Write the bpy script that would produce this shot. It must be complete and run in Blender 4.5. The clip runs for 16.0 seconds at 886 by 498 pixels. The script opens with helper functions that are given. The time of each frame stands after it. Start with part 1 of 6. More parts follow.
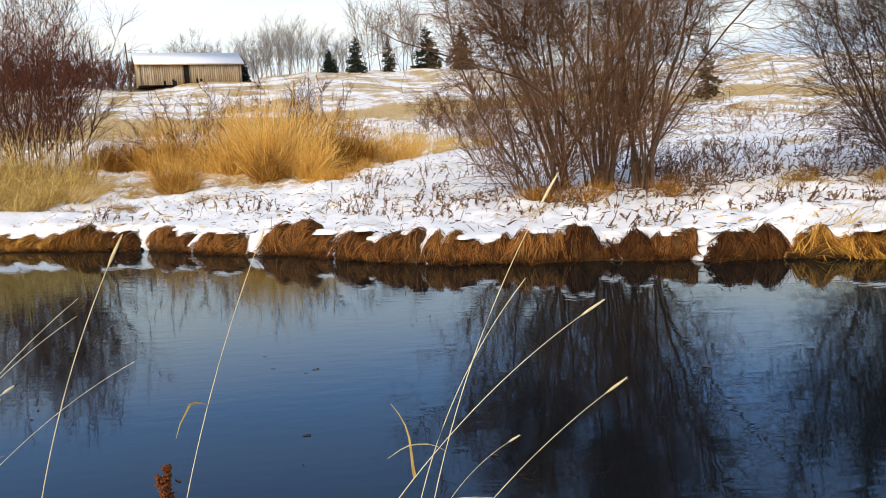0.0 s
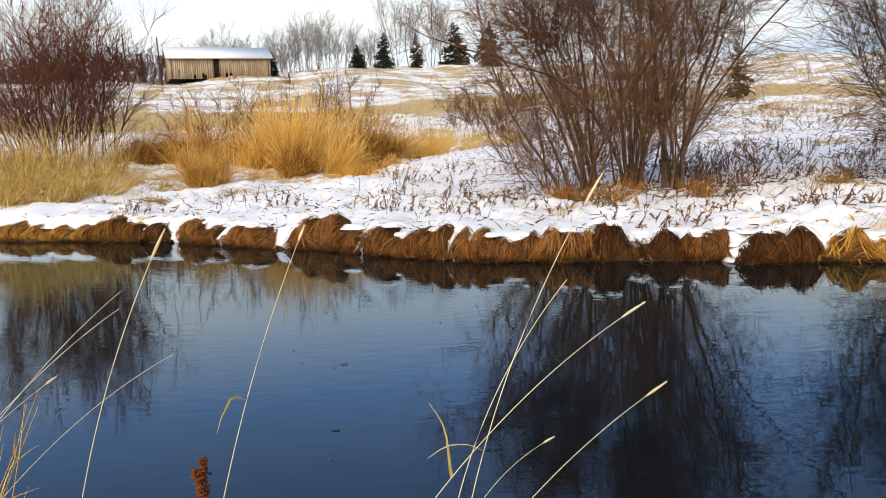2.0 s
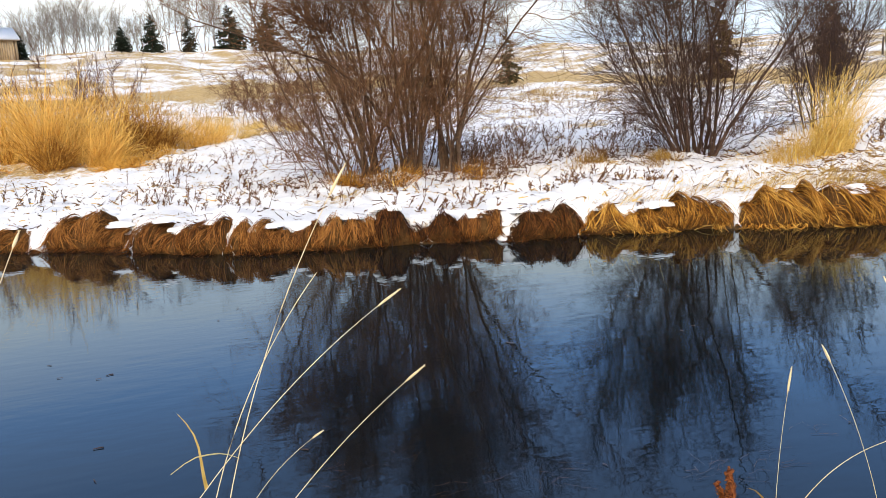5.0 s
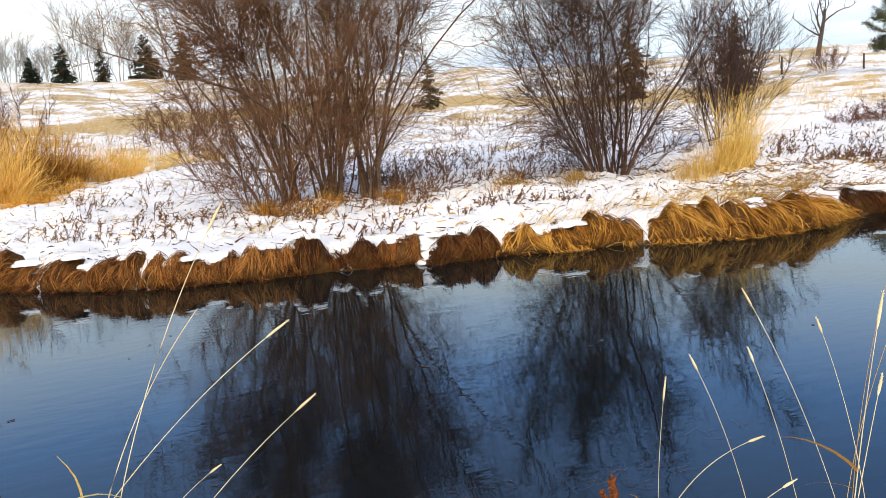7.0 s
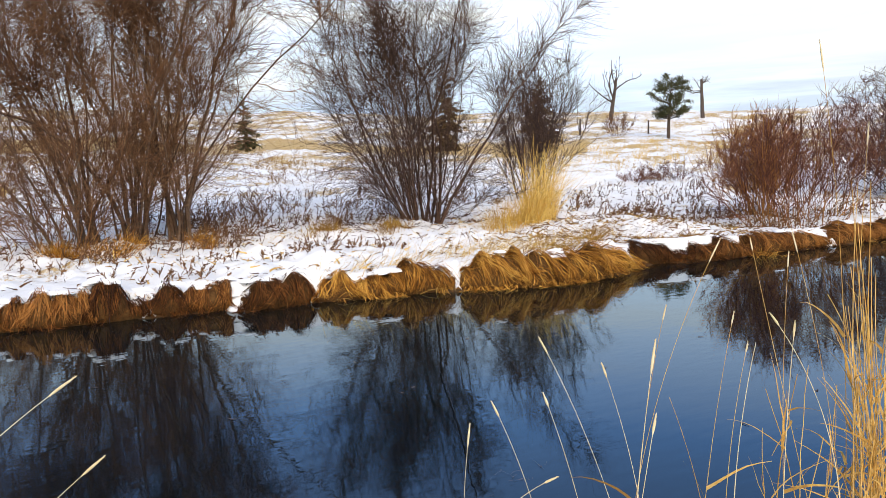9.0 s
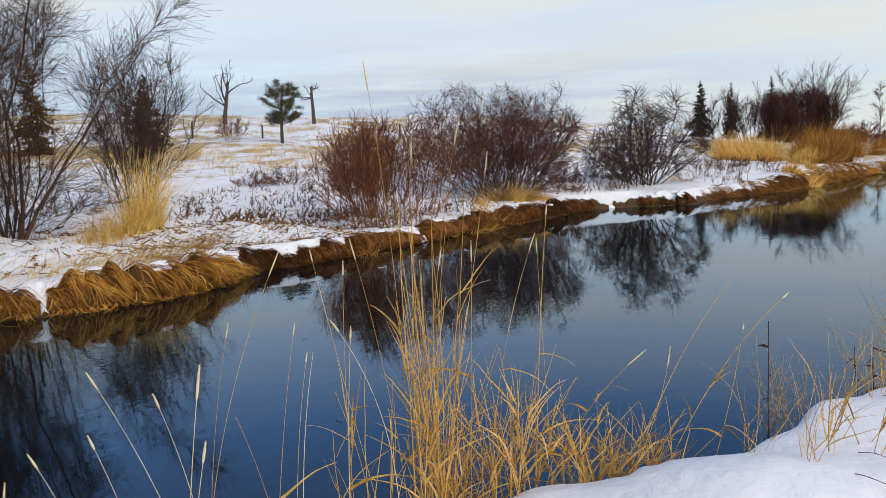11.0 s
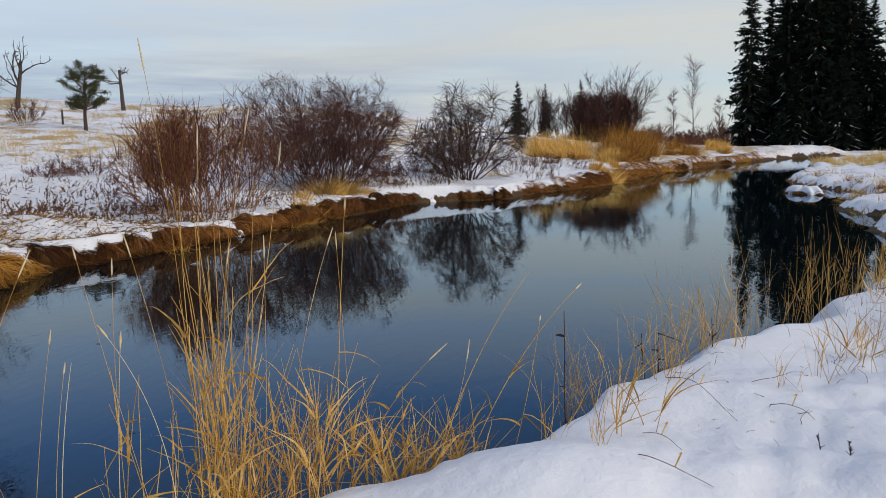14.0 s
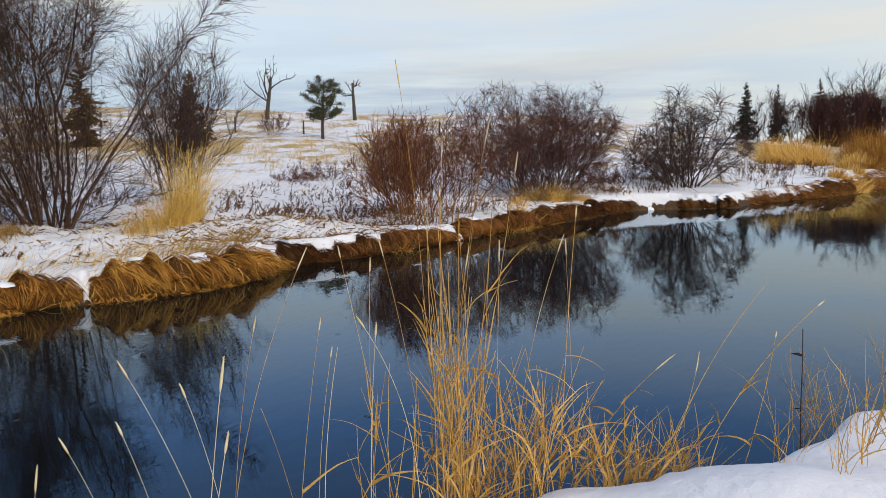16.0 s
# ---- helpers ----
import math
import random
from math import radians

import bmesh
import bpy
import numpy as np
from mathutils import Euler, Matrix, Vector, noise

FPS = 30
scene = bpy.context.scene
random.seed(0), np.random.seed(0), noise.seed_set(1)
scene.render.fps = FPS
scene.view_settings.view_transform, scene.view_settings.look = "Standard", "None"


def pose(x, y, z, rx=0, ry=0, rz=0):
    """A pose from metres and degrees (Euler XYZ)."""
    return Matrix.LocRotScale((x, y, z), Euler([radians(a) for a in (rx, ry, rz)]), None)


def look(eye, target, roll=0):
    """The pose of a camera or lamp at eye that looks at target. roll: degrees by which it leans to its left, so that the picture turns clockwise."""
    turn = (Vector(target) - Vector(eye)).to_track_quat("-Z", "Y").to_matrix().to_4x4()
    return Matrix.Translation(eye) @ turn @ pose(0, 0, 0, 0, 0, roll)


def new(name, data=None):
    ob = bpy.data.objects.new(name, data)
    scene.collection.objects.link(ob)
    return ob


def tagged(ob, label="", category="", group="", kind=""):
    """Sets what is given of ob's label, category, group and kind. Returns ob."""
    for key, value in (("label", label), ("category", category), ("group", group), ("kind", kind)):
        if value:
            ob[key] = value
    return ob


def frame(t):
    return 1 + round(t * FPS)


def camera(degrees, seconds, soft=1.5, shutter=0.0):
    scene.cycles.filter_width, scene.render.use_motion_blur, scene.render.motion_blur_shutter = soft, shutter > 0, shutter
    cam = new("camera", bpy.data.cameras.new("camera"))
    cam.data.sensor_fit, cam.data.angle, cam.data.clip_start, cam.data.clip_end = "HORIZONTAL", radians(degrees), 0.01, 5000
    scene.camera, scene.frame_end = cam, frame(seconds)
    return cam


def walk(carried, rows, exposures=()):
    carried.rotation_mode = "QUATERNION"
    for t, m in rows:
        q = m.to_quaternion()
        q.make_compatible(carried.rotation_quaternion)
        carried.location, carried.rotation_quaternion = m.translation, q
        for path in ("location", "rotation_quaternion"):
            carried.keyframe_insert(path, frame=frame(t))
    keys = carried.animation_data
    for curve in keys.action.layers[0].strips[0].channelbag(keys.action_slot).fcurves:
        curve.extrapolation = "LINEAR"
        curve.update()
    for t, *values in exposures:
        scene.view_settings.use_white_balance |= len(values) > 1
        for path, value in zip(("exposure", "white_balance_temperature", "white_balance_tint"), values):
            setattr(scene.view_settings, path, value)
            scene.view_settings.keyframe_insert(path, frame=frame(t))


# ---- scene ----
cam = camera(60.52, 16.0, soft=0.45)
ROWS = [
    (0.0, -0.000, -0.000, 1.700, 81.92, 3.05, -1.12),
    (0.5, -0.016, 0.002, 1.705, 81.32, 2.71, -0.14),
    (1.0, -0.031, 0.015, 1.707, 81.38, 2.73, 1.13),
    (1.5, -0.037, 0.023, 1.709, 81.50, 2.39, 0.85),
    (2.0, -0.046, 0.015, 1.707, 81.75, 2.35, 0.83),
    (2.5, -0.041, 0.017, 1.710, 81.53, 1.99, -1.31),
    (3.0, -0.029, 0.042, 1.699, 80.44, 1.74, -3.95),
    (3.5, -0.009, 0.067, 1.694, 80.06, 1.91, -7.81),
    (4.0, 0.018, 0.071, 1.695, 80.03, 2.29, -10.52),
    (4.5, 0.047, 0.065, 1.702, 79.96, 2.61, -13.21),
    (7.0, 0.194, -0.078, 1.729, 81.43, 4.37, -20.65),
    (7.5, 0.210, -0.081, 1.729, 82.25, 4.05, -23.76),
    (8.0, 0.200, -0.070, 1.730, 82.82, 3.46, -26.85),
    (10.5, 0.331, -0.216, 1.779, 83.83, 1.85, -53.38),
    (11.0, 0.410, -0.245, 1.782, 83.30, 2.35, -62.17),
    (11.5, 0.457, -0.287, 1.791, 85.66, 2.07, -68.50),
    (12.0, 0.529, -0.303, 1.780, 83.69, 0.62, -75.32),
    (12.5, 0.552, -0.337, 1.778, 82.64, 1.01, -77.33),
    (13.0, 0.587, -0.327, 1.769, 82.43, 0.78, -78.07),
    (13.5, 0.585, -0.326, 1.767, 82.46, 1.23, -77.59),
    (14.0, 0.573, -0.320, 1.767, 82.43, 1.22, -75.12),
    (14.5, 0.535, -0.286, 1.765, 82.49, 2.17, -69.38),
    (15.0, 0.474, -0.262, 1.772, 82.26, 3.14, -62.53),
    (15.5, 0.432, -0.258, 1.777, 82.59, 2.77, -58.73),
    (16.0, 0.423, -0.285, 1.785, 83.25, 1.36, -59.22),
]
walk(cam, [(t, pose(*row)) for t, *row in ROWS], exposures=[(0.0, 0.15, 8600, 10), (3.0, 0.22, 8600, 10), (4.5, 0.36, 8600, 10), (7.0, 0.38, 8600, 10), (8.2, 0.32, 8350, 10), (10.5, -0.08, 7900, 10), (12.0, -0.57, 7600, 10), (13.5, -0.57, 7700, 10), (15.0, -0.57, 7950, 10), (16.0, -0.34, 8000, 10)])

# ---- sky and sun: thin winter overcast, low soft sun ----
SUN_UP, SUN_ROUND = 31.0, 205.0
world = bpy.data.worlds.new("winter_sky")
scene.world = world
world.use_nodes = True
wn, wl = world.node_tree.nodes, world.node_tree.links
wn.clear()
w_out, w_bg = wn.new("ShaderNodeOutputWorld"), wn.new("ShaderNodeBackground")
w_sky = wn.new("ShaderNodeTexSky")
w_sky.sky_type, w_sky.sun_disc = "NISHITA", False
w_sky.sun_elevation, w_sky.sun_rotation = radians(SUN_UP), radians(SUN_ROUND)
w_sky.air_density, w_sky.dust_density, w_sky.ozone_density = 1.0, 0.6, 4.0
w_co, w_map = wn.new("ShaderNodeTexCoord"), wn.new("ShaderNodeMapping")
w_map.inputs["Scale"].default_value = (1.2, 1.2, 11.0)
w_noise = wn.new("ShaderNodeTexNoise")
w_noise.inputs["Scale"].default_value, w_noise.inputs["Detail"].default_value, w_noise.inputs["Roughness"].default_value = 1.7, 6.0, 0.55
w_ramp = wn.new("ShaderNodeValToRGB")
w_ramp.color_ramp.elements[0].position, w_ramp.color_ramp.elements[1].position = 0.38, 0.60
w_ramp.color_ramp.elements[0].color, w_ramp.color_ramp.elements[1].color = (0.80, 0.80, 0.80, 1), (0.98, 0.98, 0.98, 1)
w_mix = wn.new("ShaderNodeMix")
w_mix.data_type = "RGBA"
w_mix.inputs[7].default_value = (7.2, 8.25, 9.4, 1)
wl.new(w_co.outputs["Generated"], w_map.inputs["Vector"])
wl.new(w_map.outputs["Vector"], w_noise.inputs["Vector"])
wl.new(w_noise.outputs["Fac"], w_ramp.inputs["Fac"])
w_sep, w_up, w_mul = wn.new("ShaderNodeSeparateXYZ"), wn.new("ShaderNodeValToRGB"), wn.new("ShaderNodeMath")
w_up.color_ramp.elements[0].position, w_up.color_ramp.elements[1].position = 0.19, 0.34
w_up.color_ramp.elements[0].color, w_up.color_ramp.elements[1].color = (1, 1, 1, 1), (0.12, 0.12, 0.12, 1)
_high = w_up.color_ramp.elements.new(0.75)
_high.color = (0.5, 0.5, 0.5, 1)
w_mul.operation = "MULTIPLY"
wl.new(w_co.outputs["Generated"], w_sep.inputs[0])
wl.new(w_sep.outputs["Z"], w_up.inputs["Fac"])
wl.new(w_ramp.outputs["Color"], w_mul.inputs[0])
w_north, w_max = wn.new("ShaderNodeMath"), wn.new("ShaderNodeMath")
w_north.operation, w_north.inputs[1].default_value, w_max.operation = "MULTIPLY", 0.27, "MAXIMUM"
wl.new(w_sep.outputs["Y"], w_north.inputs[0])
wl.new(w_north.outputs[0], w_max.inputs[0])
wl.new(w_up.outputs["Color"], w_max.inputs[1])
wl.new(w_max.outputs[0], w_mul.inputs[1])
wl.new(w_mul.outputs[0], w_mix.inputs[0])
w_tint = wn.new("ShaderNodeMix")
w_tint.data_type, w_tint.blend_type = "RGBA", "MULTIPLY"
w_tint.inputs[0].default_value, w_tint.inputs[7].default_value = 1.0, (0.84, 1.78, 2.68, 1)
wl.new(w_sky.outputs["Color"], w_tint.inputs[6])
wl.new(w_tint.outputs[2], w_mix.inputs[6])
# a low bank of lavender-grey cloud over the field, with streaks
w_map2, w_noise2, w_ramp2, w_low, w_east = wn.new("ShaderNodeMapping"), wn.new("ShaderNodeTexNoise"), wn.new("ShaderNodeValToRGB"), wn.new("ShaderNodeValToRGB"), wn.new("ShaderNodeVectorMath")
w_map2.inputs["Scale"].default_value, w_map2.inputs["Location"].default_value = (2.0, 2.0, 26.0), (3.1, 0.4, 0.2)
w_noise2.inputs["Scale"].default_value, w_noise2.inputs["Detail"].default_value, w_noise2.inputs["Roughness"].default_value = 1.5, 5.0, 0.55
w_ramp2.color_ramp.elements[0].position, w_ramp2.color_ramp.elements[1].position = 0.30, 0.52
w_low.color_ramp.elements[0].position, w_low.color_ramp.elements[1].position = 0.0, 0.18
w_low.color_ramp.elements[0].color, w_low.color_ramp.elements[1].color = (0.5, 0.5, 0.5, 1), (0.0, 0.0, 0.0, 1)
for _p, _c in ((0.04, 0.85), (0.09, 0.85), (0.125, 0.3)):
    w_low.color_ramp.elements.new(_p).color = (_c, _c, _c, 1)
w_east.operation, w_east.inputs[1].default_value = "DOT_PRODUCT", (0.55, 0.83, 0.0)
w_m1, w_m2, w_bank = wn.new("ShaderNodeMath"), wn.new("ShaderNodeMath"), wn.new("ShaderNodeMix")
w_m1.operation, w_m2.operation, w_bank.data_type, w_m2.use_clamp = "MULTIPLY", "MULTIPLY", "RGBA", True
w_bank.inputs[7].default_value = (3.9, 5.3, 8.0, 1)
wl.new(w_co.outputs["Generated"], w_map2.inputs["Vector"])
wl.new(w_map2.outputs["Vector"], w_noise2.inputs["Vector"])
wl.new(w_noise2.outputs["Fac"], w_ramp2.inputs["Fac"])
wl.new(w_sep.outputs["Z"], w_low.inputs["Fac"])
wl.new(w_co.outputs["Generated"], w_east.inputs[0])
wl.new(w_ramp2.outputs["Color"], w_m1.inputs[0])
wl.new(w_low.outputs["Color"], w_m1.inputs[1])
wl.new(w_m1.outputs[0], w_m2.inputs[0])
w_m3 = wn.new("ShaderNodeMath")
w_m3.operation, w_m3.use_clamp, w_m3.inputs[1].default_value, w_m3.inputs[2].default_value = "MULTIPLY_ADD", True, 2.2, -1.05
wl.new(w_east.outputs["Value"], w_m3.inputs[0])
wl.new(w_m3.outputs[0], w_m2.inputs[1])
wl.new(w_m2.outputs[0], w_bank.inputs[0])
wl.new(w_mix.outputs[2], w_bank.inputs[6])
wl.new(w_bank.outputs[2], w_bg.inputs["Color"])
w_bg.inputs["Strength"].default_value = 0.12
wl.new(w_bg.outputs["Background"], w_out.inputs["Surface"])
sun = new("sun", bpy.data.lights.new("sun", "SUN"))
sun.data.energy, sun.data.angle, sun.data.color = 2.7, radians(50), (1.0, 0.835, 0.61)
sun.matrix_world = look((0, 0, 30), (math.sin(radians(SUN_ROUND + 180)) * 40 * 1.0, math.cos(radians(SUN_ROUND + 180)) * 40, 30 - 40 * math.tan(radians(SUN_UP))))

# ---- materials ----
def material(name, colours, scale=4.0, detail=5.0, rough=0.8, bump=0.0, bump_scale=40.0, stretch=(1, 1, 1), spots=None, metal=0.0, spread=0.22, tone=0.0, spec=0.12):
    """A surface whose colour wanders between the given ones at a large and a small scale, with relief. spots: (colour, amount, scale)."""
    m = bpy.data.materials.new(name)
    m.use_nodes = True
    n, l = m.node_tree.nodes, m.node_tree.links
    b = n["Principled BSDF"]
    co, mp = n.new("ShaderNodeTexCoord"), n.new("ShaderNodeMapping")
    mp.inputs["Scale"].default_value = stretch
    l.new(co.outputs["Object"], mp.inputs["Vector"])
    big, fine = n.new("ShaderNodeTexNoise"), n.new("ShaderNodeTexNoise")
    for t, s in ((big, scale), (fine, scale * 7.3)):
        t.inputs["Scale"].default_value, t.inputs["Detail"].default_value = s, detail
        l.new(mp.outputs["Vector"], t.inputs["Vector"])
    add = n.new("ShaderNodeMath")
    add.operation = "ADD"
    half = n.new("ShaderNodeMath")
    half.operation, half.inputs[1].default_value = "MULTIPLY", 0.5
    l.new(big.outputs["Fac"], add.inputs[0])
    l.new(fine.outputs["Fac"], add.inputs[1])
    l.new(add.outputs[0], half.inputs[0])
    fac = half.outputs[0]
    if tone:
        geo, ob, ta, tb, tc = n.new("ShaderNodeNewGeometry"), n.new("ShaderNodeObjectInfo"), n.new("ShaderNodeMath"), n.new("ShaderNodeMath"), n.new("ShaderNodeMath")
        ta.operation, tb.operation, tb.inputs[1].default_value, tb.inputs[2].default_value = "ADD", "MULTIPLY_ADD", tone, -tone
        tc.operation = "ADD"
        l.new(geo.outputs["Random Per Island"], ta.inputs[0])
        l.new(ob.outputs["Random"], ta.inputs[1])
        l.new(ta.outputs[0], tb.inputs[0])
        l.new(tb.outputs[0], tc.inputs[0])
        l.new(fac, tc.inputs[1])
        fac = tc.outputs[0]
    ramp = n.new("ShaderNodeValToRGB")
    while len(ramp.color_ramp.elements) < len(colours):
        ramp.color_ramp.elements.new(0.5)
    for i, c in enumerate(colours):
        e = ramp.color_ramp.elements[i]
        e.position = 0.5 + spread * (2 * i / max(1, len(colours) - 1) - 1)
        e.color = (*c, 1)
    l.new(fac, ramp.inputs["Fac"])
    colour = ramp.outputs["Color"]
    if spots:
        sp, sr, mx = n.new("ShaderNodeTexNoise"), n.new("ShaderNodeValToRGB"), n.new("ShaderNodeMix")
        sp.inputs["Scale"].default_value, sp.inputs["Detail"].default_value = spots[2], 6
        sr.color_ramp.elements[0].position, sr.color_ramp.elements[1].position = 0.60 - spots[1], 0.66 - spots[1]
        mx.data_type = "RGBA"
        l.new(mp.outputs["Vector"], sp.inputs["Vector"])
        l.new(sp.outputs["Fac"], sr.inputs["Fac"])
        l.new(sr.outputs["Color"], mx.inputs[0])
        l.new(colour, mx.inputs[6])
        mx.inputs[7].default_value = (*spots[0], 1)
        colour = mx.outputs[2]
    l.new(colour, b.inputs["Base Color"])
    b.inputs["Roughness"].default_value, b.inputs["Metallic"].default_value = rough, metal
    b.inputs["Specular IOR Level"].default_value = spec
    if bump:
        bt, bp = n.new("ShaderNodeTexNoise"), n.new("ShaderNodeBump")
        bt.inputs["Scale"].default_value, bt.inputs["Detail"].default_value = bump_scale, 6
        bp.inputs["Strength"].default_value, bp.inputs["Distance"].default_value = bump, 0.02
        l.new(mp.outputs["Vector"], bt.inputs["Vector"])
        l.new(bt.outputs["Fac"], bp.inputs["Height"])
        l.new(bp.outputs["Normal"], b.inputs["Normal"])
    return m


SNOW = material("snow", [(0.7, 0.72, 0.76), (0.78, 0.79, 0.82), (0.84, 0.84, 0.86)], 1.5, 6, 0.75, 0.25, 9)
STRAW = material("dry_grass", [(0.20, 0.10, 0.025), (0.50, 0.31, 0.085), (0.74, 0.52, 0.2)], 3, 4, 0.75, tone=0.5)
GOLD = material("golden_grass", [(0.20, 0.075, 0.014), (0.57, 0.285, 0.058), (0.84, 0.53, 0.165)], 2, 4, 0.7, tone=0.55)
PALE = material("pale_straw", [(0.50, 0.36, 0.18), (0.64, 0.50, 0.29), (0.74, 0.62, 0.42)], 6, 4, 0.7, tone=0.1)
SEDGE = material("rust_sedge", [(0.024, 0.008, 0.0025), (0.15, 0.05, 0.012), (0.39, 0.165, 0.045)], 7, 4, 0.75, tone=0.42)
SEDGE_GOLD = material("golden_sedge", [(0.1, 0.035, 0.006), (0.43, 0.178, 0.03), (0.77, 0.43, 0.10)], 6, 4, 0.7, tone=0.42)
PEAT = material("peaty_bank", [(0.03, 0.014, 0.006), (0.09, 0.042, 0.014), (0.17, 0.085, 0.03)], 9, 6, 0.9, 0.8, 30)
WILLOW_BARK = material("willow_bark", [(0.045, 0.026, 0.018), (0.115, 0.068, 0.045), (0.22, 0.145, 0.1)], 3, 5, 0.8, tone=0.15)
WILLOW_TWIG = material("willow_twig", [(0.06, 0.026, 0.014), (0.15, 0.072, 0.037), (0.28, 0.15, 0.078)], 2, 3, 0.75, tone=0.22)
RED_TWIG = material("red_twig", [(0.05, 0.017, 0.012), (0.12, 0.043, 0.027), (0.24, 0.1, 0.055)], 2, 3, 0.7, tone=0.22)
ORANGE_TWIG = material("orange_twig", [(0.11, 0.035, 0.012), (0.28, 0.11, 0.03), (0.46, 0.22, 0.06)], 1.2, 3, 0.7, tone=0.2)
DARK_TWIG = material("dark_twig", [(0.022, 0.014, 0.014), (0.055, 0.033, 0.03), (0.11, 0.07, 0.055)], 2, 3, 0.75, tone=0.16)
GREY_TWIG = material("grey_brown_twig", [(0.032, 0.017, 0.013), (0.08, 0.045, 0.032), (0.18, 0.11, 0.078)], 2, 3, 0.75, tone=0.22)
PLUM_TWIG = material("plum_twig", [(0.035, 0.014, 0.012), (0.08, 0.034, 0.028), (0.165, 0.08, 0.062)], 2, 3, 0.75, tone=0.2)
GREY_BARK = material("grey_bark", [(0.13, 0.115, 0.11), (0.24, 0.22, 0.21), (0.4, 0.37, 0.35)], 4, 5, 0.8, tone=0.12)
WEED = material("withered_weed", [(0.045, 0.02, 0.011), (0.115, 0.055, 0.028), (0.23, 0.125, 0.065)], 3, 3, 0.85, tone=0.24)
REED = material("dry_reed", [(0.30, 0.14, 0.03), (0.56, 0.31, 0.08), (0.72, 0.47, 0.18)], 5, 4, 0.7, tone=0.25)
YELLOW = material("yellow_grass", [(0.42, 0.23, 0.05), (0.74, 0.49, 0.14), (0.87, 0.67, 0.28)], 3, 4, 0.75, tone=0.3)
DOCK = material("dock_seed", [(0.10, 0.025, 0.012), (0.20, 0.06, 0.02), (0.30, 0.11, 0.04)], 8, 4, 0.85, tone=0.15)
NEEDLE = material("spruce_needle", [(0.004, 0.008, 0.006), (0.011, 0.018, 0.013), (0.026, 0.036, 0.024)], 2, 3, 0.95, tone=0.2, spec=0.05)
HILL_NEEDLE = material("hill_spruce_needle", [(0.012, 0.02, 0.014), (0.026, 0.037, 0.024), (0.05, 0.06, 0.038)], 2, 3, 0.8, tone=0.2)
DULL_NEEDLE = material("dull_needle", [(0.018, 0.017, 0.01), (0.042, 0.038, 0.022), (0.08, 0.068, 0.038)], 2, 3, 0.85, tone=0.22)
PINE_NEEDLE = material("pine_needle", [(0.016, 0.022, 0.012), (0.04, 0.046, 0.022), (0.085, 0.085, 0.04)], 2, 3, 0.8, tone=0.25)
RUSTY_NEEDLE = material("browned_needle", [(0.04, 0.026, 0.012), (0.095, 0.06, 0.026), (0.17, 0.11, 0.045)], 2, 3, 0.85, tone=0.25)
SPRUCE_BARK = material("spruce_bark", [(0.05, 0.035, 0.025), (0.10, 0.07, 0.05)], 5, 4, 0.9)
DEAD_WOOD = material("dead_wood", [(0.035, 0.028, 0.026), (0.075, 0.058, 0.05), (0.13, 0.105, 0.09)], 4, 5, 0.85)
BOARD = material("weathered_board", [(0.22, 0.15, 0.09), (0.38, 0.28, 0.18), (0.52, 0.43, 0.32)], 1.2, 6, 0.85, 0.4, 30, (1, 1, 0.15), tone=0.14)
LOG = material("old_log", [(0.12, 0.08, 0.05), (0.24, 0.17, 0.11)], 2, 5, 0.85, 0.4, 20, tone=0.1)
# near-black, with the shade inside the barn put into the colour
DARK = material("inside_shade", [(0.012, 0.01, 0.009), (0.03, 0.025, 0.02)], 2, 4, 0.9)

# water: dark peaty body under a clear, faintly rippled surface
WATER = bpy.data.materials.new("creek_water")
WATER.use_nodes = True
_n, _l = WATER.node_tree.nodes, WATER.node_tree.links
_n.remove(_n["Principled BSDF"])
_deep, _gloss, _fres, _wet = _n.new("ShaderNodeBsdfDiffuse"), _n.new("ShaderNodeBsdfGlossy"), _n.new("ShaderNodeFresnel"), _n.new("ShaderNodeMixShader")
_deep.inputs["Color"].default_value, _gloss.inputs["Color"].default_value = (0.003, 0.006, 0.008, 1), (0.77, 0.9, 1.0, 1)
_gloss.inputs["Roughness"].default_value, _fres.inputs["IOR"].default_value = 0.02, 1.46
_l.new(_fres.outputs[0], _wet.inputs[0])
_l.new(_deep.outputs[0], _wet.inputs[1])
_l.new(_gloss.outputs[0], _wet.inputs[2])
_l.new(_wet.outputs[0], _n["Material Output"].inputs["Surface"])
_co, _m1, _m2 = _n.new("ShaderNodeTexCoord"), _n.new("ShaderNodeMapping"), _n.new("ShaderNodeMapping")
_m1.inputs["Scale"].default_value, _m2.inputs["Scale"].default_value = (1.0, 2.6, 1.0), (0.25, 0.4, 1.0)
_m1.inputs["Rotation"].default_value = (0, 0, radians(-14))
_t1, _t2, _ml, _ad, _bp = _n.new("ShaderNodeTexNoise"), _n.new("ShaderNodeTexNoise"), _n.new("ShaderNodeMath"), _n.new("ShaderNodeMath"), _n.new("ShaderNodeBump")
_t1.inputs["Scale"].default_value, _t1.inputs["Detail"].default_value = 3.4, 2.0
_t2.inputs["Scale"].default_value, _t2.inputs["Detail"].default_value = 1.0, 2.0
_ml.operation, _ad.operation = "MULTIPLY", "MULTIPLY_ADD"
_ad.inputs[1].default_value, _ad.inputs[2].default_value = 1.6, 0.0
for _a, _c in ((_m1, _t1), (_m2, _t2)):
    _l.new(_co.outputs["Object"], _a.inputs["Vector"])
    _l.new(_a.outputs["Vector"], _c.inputs["Vector"])
_l.new(_t1.outputs["Fac"], _ml.inputs[0])
_l.new(_t2.outputs["Fac"], _ml.inputs[1])
_l.new(_ml.outputs[0], _bp.inputs["Height"])
